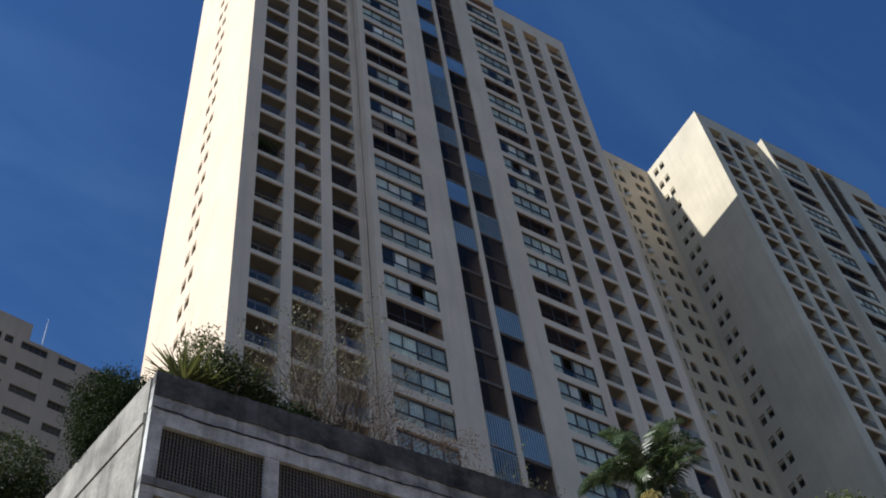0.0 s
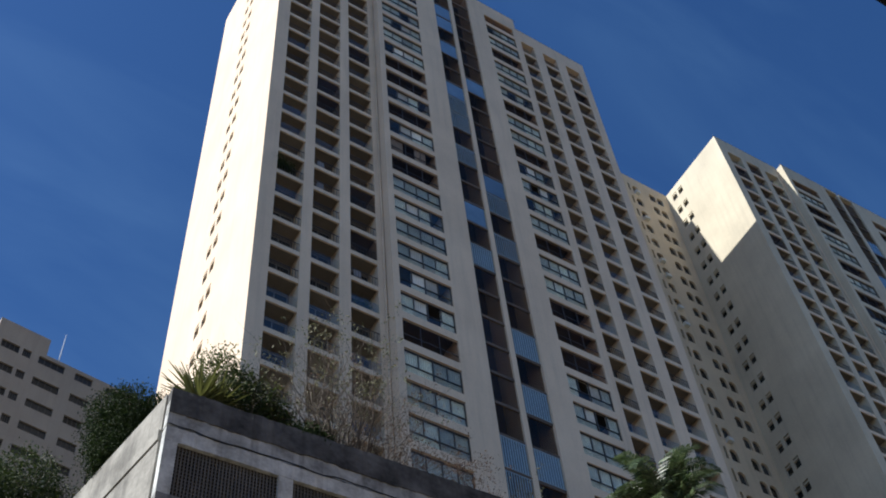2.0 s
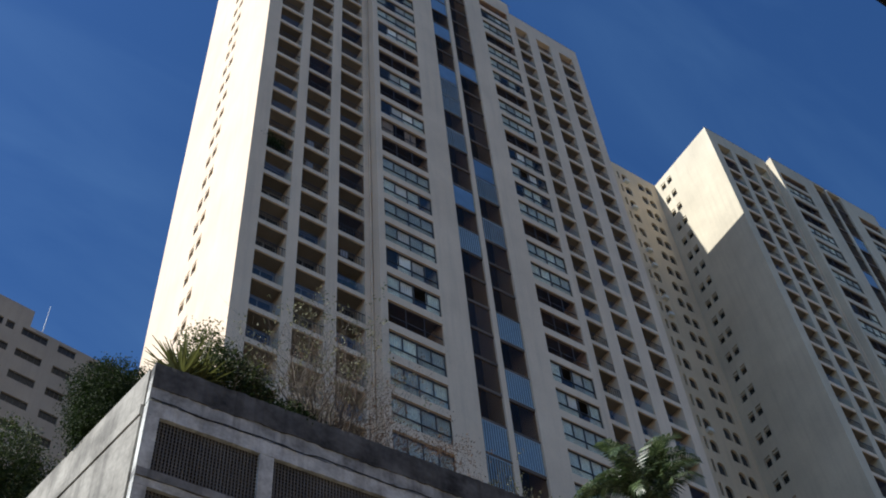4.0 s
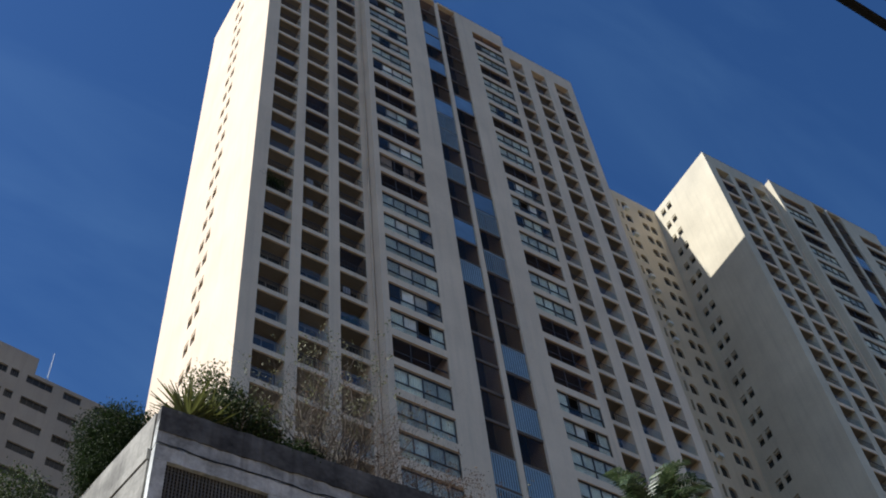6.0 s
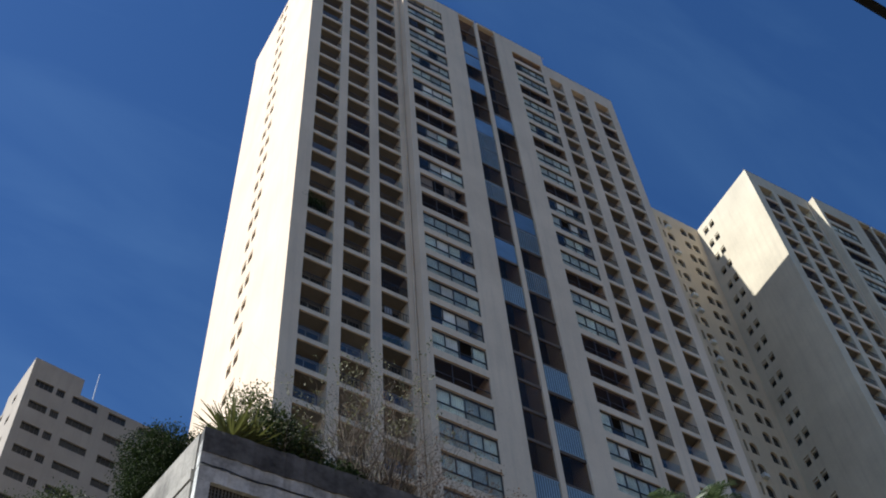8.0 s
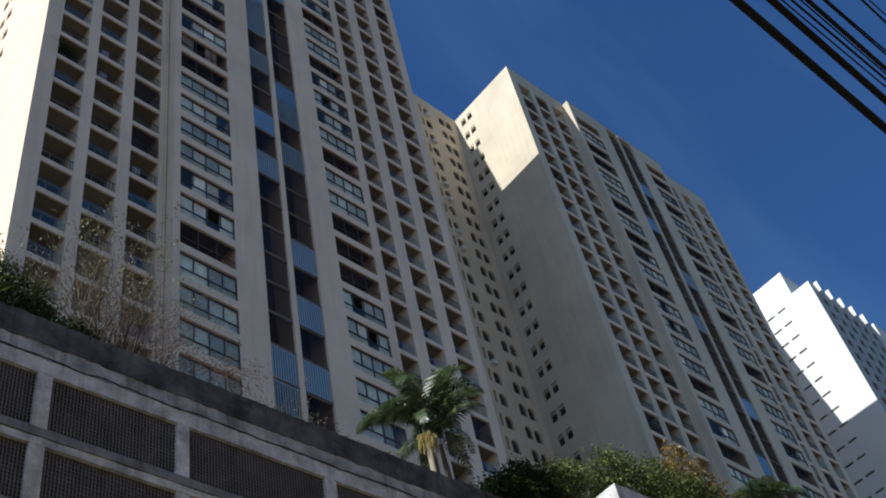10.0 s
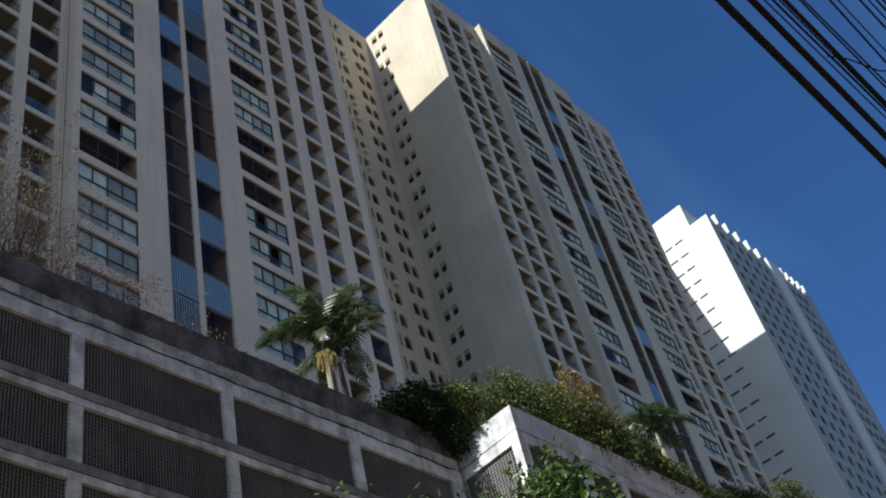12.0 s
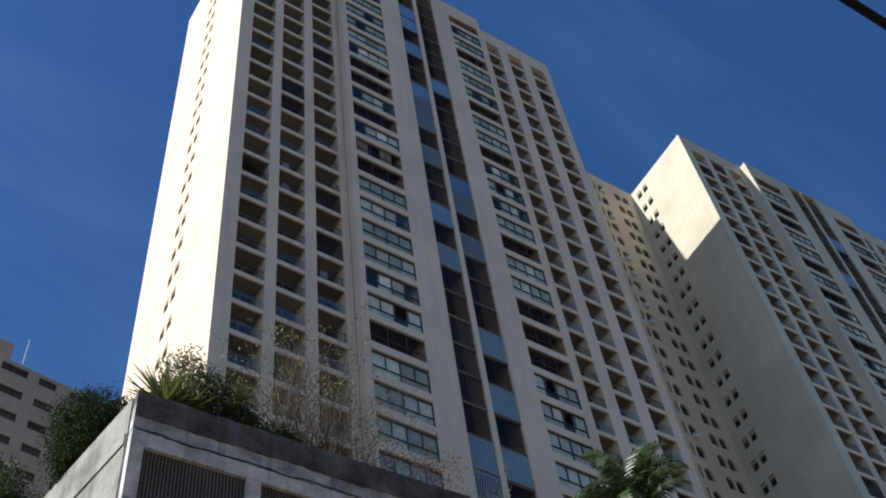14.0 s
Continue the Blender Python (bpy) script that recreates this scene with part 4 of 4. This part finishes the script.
street_tree("glossy green street tree below the garage wall", (7.0, 7.0, 0), 6.8,
            [(-0.5, 0.4, 7.1, 0.7, 0.7, 0.75), (0.4, -0.3, 7.45, 0.45, 0.45, 0.8), (-1.3, 0.9, 7.15, 0.8, 0.8, 0.75), (0.95, -0.85, 7.05, 0.55, 0.6, 0.8), (0.1, 0.0, 6.4, 1.3, 1.1, 0.7), (-1.6, 1.2, 6.4, 0.9, 0.8, 0.7), (1.0, -0.9, 6.2, 0.8, 0.8, 0.7)], 1500, 101)
street_tree("glossy green street tree in front of the garage wing", (8.45, 5.05, 0), 6.6,
            [(0.05, 0.0, 7.2, 0.5, 0.5, 0.85), (-0.4, 0.5, 6.85, 0.55, 0.55, 0.8), (0.3, -0.3, 6.6, 0.42, 0.42, 0.75), (0.0, 0.1, 6.0, 0.85, 0.85, 0.7)], 1100, 102)


# ---- overhead lines ----
def line(name, label, a, b, r, sag=0.05, n=14, group="overhead cables"):
    """A cable from a to b and on beyond both, with a slight sag."""
    bm = bmesh.new()
    a, b = Vector(a), Vector(b)
    pts = []
    for i in range(n + 1):
        s = i / n
        p = a.lerp(b, s)
        pts.append(p - Vector((0, 0, sag * 4 * s * (1 - s))))
    tube(bm, pts, [r] * len(pts), 7)
    ob = new(name, finish(name, bm, CABLE))
    return tagged(ob, label, "cable", group)


Z0 = 8.1
for k, (y, dy, dz, r, nm) in enumerate((
        (0.855, -0.008, 0.0, 0.031, "thick"), (0.71, -0.009, 0.0, 0.026, "thick"), (0.60, -0.030, 0.02, 0.009, "thin"), (0.55, -0.018, 0.0, 0.016, "thick"), (0.575, -0.022, 0.02, 0.006, "thin"), (0.64, -0.03, 0.03, 0.006, "thin"),
        (0.48, -0.026, 0.05, 0.007, "thin"), (0.455, -0.033, 0.0, 0.007, "thin"), (0.34, -0.006, 0.0, 0.008, "thin"), (0.30, -0.02, 0.06, 0.005, "thin"),
        (0.19, -0.022, 0.0, 0.008, "thin"), (0.15, -0.03, 0.04, 0.006, "thin"), (0.11, -0.036, 0.0, 0.008, "thin"), (0.08, -0.028, 0.03, 0.008, "thin"),
        (-0.15, 0.012, 0.0, 0.005, "thin"), (-0.34, 0.004, 0.0, 0.005, "thin"))):
    x0, x1 = -18.0, 11.35
    line("overhead_cable", f"{nm} black overhead cable strung along the street", (x0, y + dy * (x0 - 6.5), Z0 + dz), (x1, y + dy * (x1 - 6.5), Z0 + dz), r, 0.0)
    line("overhead_cable", f"{nm} black overhead cable strung along the street", (x1, y + dy * (x1 - 6.5), Z0 + dz), (42.0, y + dy * (x1 - 6.5) - 0.2, Z0 + dz), r, 0.0)


def utility_pole():
    t = empty("utility_pole", pose(11.55, 0.02, 0), "concrete utility pole with weathered timber crossarm", "pole")
    bm = bmesh.new()
    tube(bm, [(0, 0, 0), (0, 0, 5), (0, 0, 8.42)], [0.17, 0.14, 0.1], 12)
    part("pole", bm, PALE_BARK, t)
    part("crossarm", boxes((-0.27, -0.2, -0.9, 1.0, 7.95, 8.02)), WOOD, t)
    for y in (0.3, 0.6, -0.4, -0.7):
        bm = bmesh.new()
        tube(bm, [(-0.235, y, 8.01), (-0.235, y, 8.04), (-0.235, y, 8.07), (-0.235, y, 8.1)], [0.012, 0.026, 0.02, 0.028], 8)
        part("insulator", bm, CERAMIC, t)
    return t


utility_pole()


def cable_spacer():
    """A rack of insulators hung in the line."""
    t = empty("insulator_rack", pose(7.2, 0.14, Z0 + 0.03), "dark rack of three ceramic insulators on the cables", "insulator")
    part("bar", boxes((-0.35, 0.5, -0.018, 0.018, -0.018, 0.018)), FRAME, t)
    for x in (-0.15, 0.12, 0.38):
        bm = bmesh.new()
        tube(bm, [(x, -0.15, 0.0), (x, -0.14, 0), (x, -0.11, 0), (x, -0.08, 0), (x, -0.05, 0), (x, 0.02, 0)], [0.02, 0.045, 0.045, 0.025, 0.045, 0.04], 10)
        part("insulator", bm, CERAMIC, t)
    return t


cable_spacer()


def loose_wire(pts, r=0.006):
    bm = bmesh.new()
    out = []
    for i in range(len(pts) - 1):
        p0, p1, p2, p3 = (Vector(pts[max(0, min(len(pts) - 1, i + q))]) for q in (-1, 0, 1, 2))
        for s in (0, 0.25, 0.5, 0.75):
            out.append(0.5 * ((2 * p1) + (p2 - p0) * s + (2 * p0 - 5 * p1 + 4 * p2 - p3) * s * s + (3 * p1 - p0 - 3 * p2 + p3) * s ** 3))
    out.append(Vector(pts[-1]))
    tube(bm, out, [r] * len(out), 5)
    tagged(new("drop_wire", finish("drop_wire", bm, CABLE)), "thin black drop wire looping between the cables", "cable", "drop wires")


def street_lamp(name, label, head, elbow, foot, length, arm_r):
    """A cobra-head lamp on a bent arm."""
    t = empty(name, pose(0, 0, 0), label, "street lamp", "street lamps")
    head, elbow, foot = Vector(head), Vector(elbow), Vector(foot)
    d = (elbow - head).normalized()
    bm = bmesh.new()
    tube(bm, [head + d * length * 0.9, elbow, elbow.lerp(foot, 0.08), foot], [arm_r] * 4, 8)
    part("arm", bm, GALV, t)
    bm = bmesh.new()
    side = d.cross(Vector((0, 0, 1))).normalized()
    up = side.cross(d)
    rows = []
    for s, w, h in ((0, 0.02, 0.02), (0.06, 0.10, 0.07), (0.3, 0.15, 0.10), (0.6, 0.14, 0.10), (0.85, 0.09, 0.07), (1.0, 0.05, 0.045)):
        c = head + d * length * s
        rows.append([bm.verts.new(c + side * w * math.cos(q) + up * h * math.sin(q)) for q in [2 * math.pi * k / 14 for k in range(14)]])
    for a, b in zip(rows, rows[1:]):
        for k in range(14):
            bm.faces.new((a[k], a[(k + 1) % 14], b[(k + 1) % 14], b[k]))
    bm.faces.new(rows[0])
    bm.faces.new(rows[-1])
    part("lamp_head", bm, LAMP_GREY, t)
    return t


lamp = street_lamp("street_lamp", "pale grey street lamp head on a bent steel arm", (14.5, 3.69, Z0 - 0.07), (14.84, 2.93, Z0 - 0.01), (19.3, 0.62, Z0 - 0.11), 0.6, 0.026)
bm = bmesh.new()
tube(bm, [(19.4, 0.55, 0), (19.4, 0.55, 9.0)], [0.17, 0.12], 12)
part("pole", bm, PALE_BARK, lamp)
lamp2 = street_lamp("street_lamp", "small pale street lamp beyond the utility pole", (22.65, 0.70, 15.6), (23.15, 0.42, 15.55), (24.5, -0.3, 15.3), 0.5, 0.025)
bm = bmesh.new()
tube(bm, [(24.6, -0.35, 0), (24.6, -0.35, 15.5)], [0.2, 0.12], 12)
part("pole", bm, PALE_BARK, lamp2)


# ---- drop wires by the insulator rack ----
for pts in ([(6.61, 0.61), (6.78, 0.52), (7.02, 0.43), (7.14, 0.37), (7.28, 0.19)], [(7.21, 0.09), (7.4, -0.06), (7.51, -0.21), (7.59, -0.38), (7.63, -0.56), (7.7, -1.4)],
            [(7.33, 0.09), (7.48, -0.07), (7.6, -0.16), (7.54, -0.28), (7.55, -0.35)], [(7.42, 0.07), (7.59, -0.01), (7.77, -0.07), (7.77, -0.18), (7.6, -0.26), (7.49, -0.27)]):
    loose_wire([(x, y, Z0 + 0.015 * (i % 2)) for i, (x, y) in enumerate(pts)])


# ---- plants on the balconies ----
def potted_plant(label, place, blobs, count, material, seed):
    """A clay pot with a leafy plant on a balcony slab."""
    t = empty("potted_plant", pose(*place), label, "plant")
    bm = bmesh.new()
    tube(bm, [(0, 0, 0), (0, 0, 0.3), (0, 0, 0.34), (0, 0, 0.36)], [0.14, 0.19, 0.21, 0.18], 12)
    part("pot", bm, CLAY, t)
    bm = bmesh.new()
    for b in blobs:
        tube(bm, [(0, 0, 0.3), (b[0] * 0.5, b[1] * 0.5, 0.3 + b[2] * 0.4), b[:3]], [0.03, 0.02, 0.008], 5)
    part("stem", bm, BARK, t)
    leaves("foliage", seed, blobs, count, 9, 0.13, 0.12, material, t, 0.3, 0.4)
    return t


potted_plant("bushy dark plant in a clay pot on a tower balcony", (16.95, 39.2, LEVELS[17] - 0.04),
             [(-0.3, -0.1, 1.1, 0.6, 0.3, 0.5), (0.35, -0.15, 1.3, 0.5, 0.3, 0.5), (0.1, -0.3, 0.8, 0.8, 0.3, 0.4), (-0.5, -0.35, 1.5, 0.35, 0.2, 0.3)], 170, DARK_BUSH, 121)
potted_plant("low green plant in a clay pot on a tower balcony", (22.7, 39.25, LEVELS[21] - 0.04),
             [(-0.2, 0.0, 0.8, 0.45, 0.2, 0.35), (0.4, -0.05, 0.7, 0.5, 0.2, 0.35)], 90, HEDGE, 122)
potted_plant("trailing green plant in a clay pot on a tower balcony", (25.9, 39.25, LEVELS[12] - 0.04),
             [(0.0, -0.1, 0.7, 0.4, 0.2, 0.3)], 50, BUSH, 123)
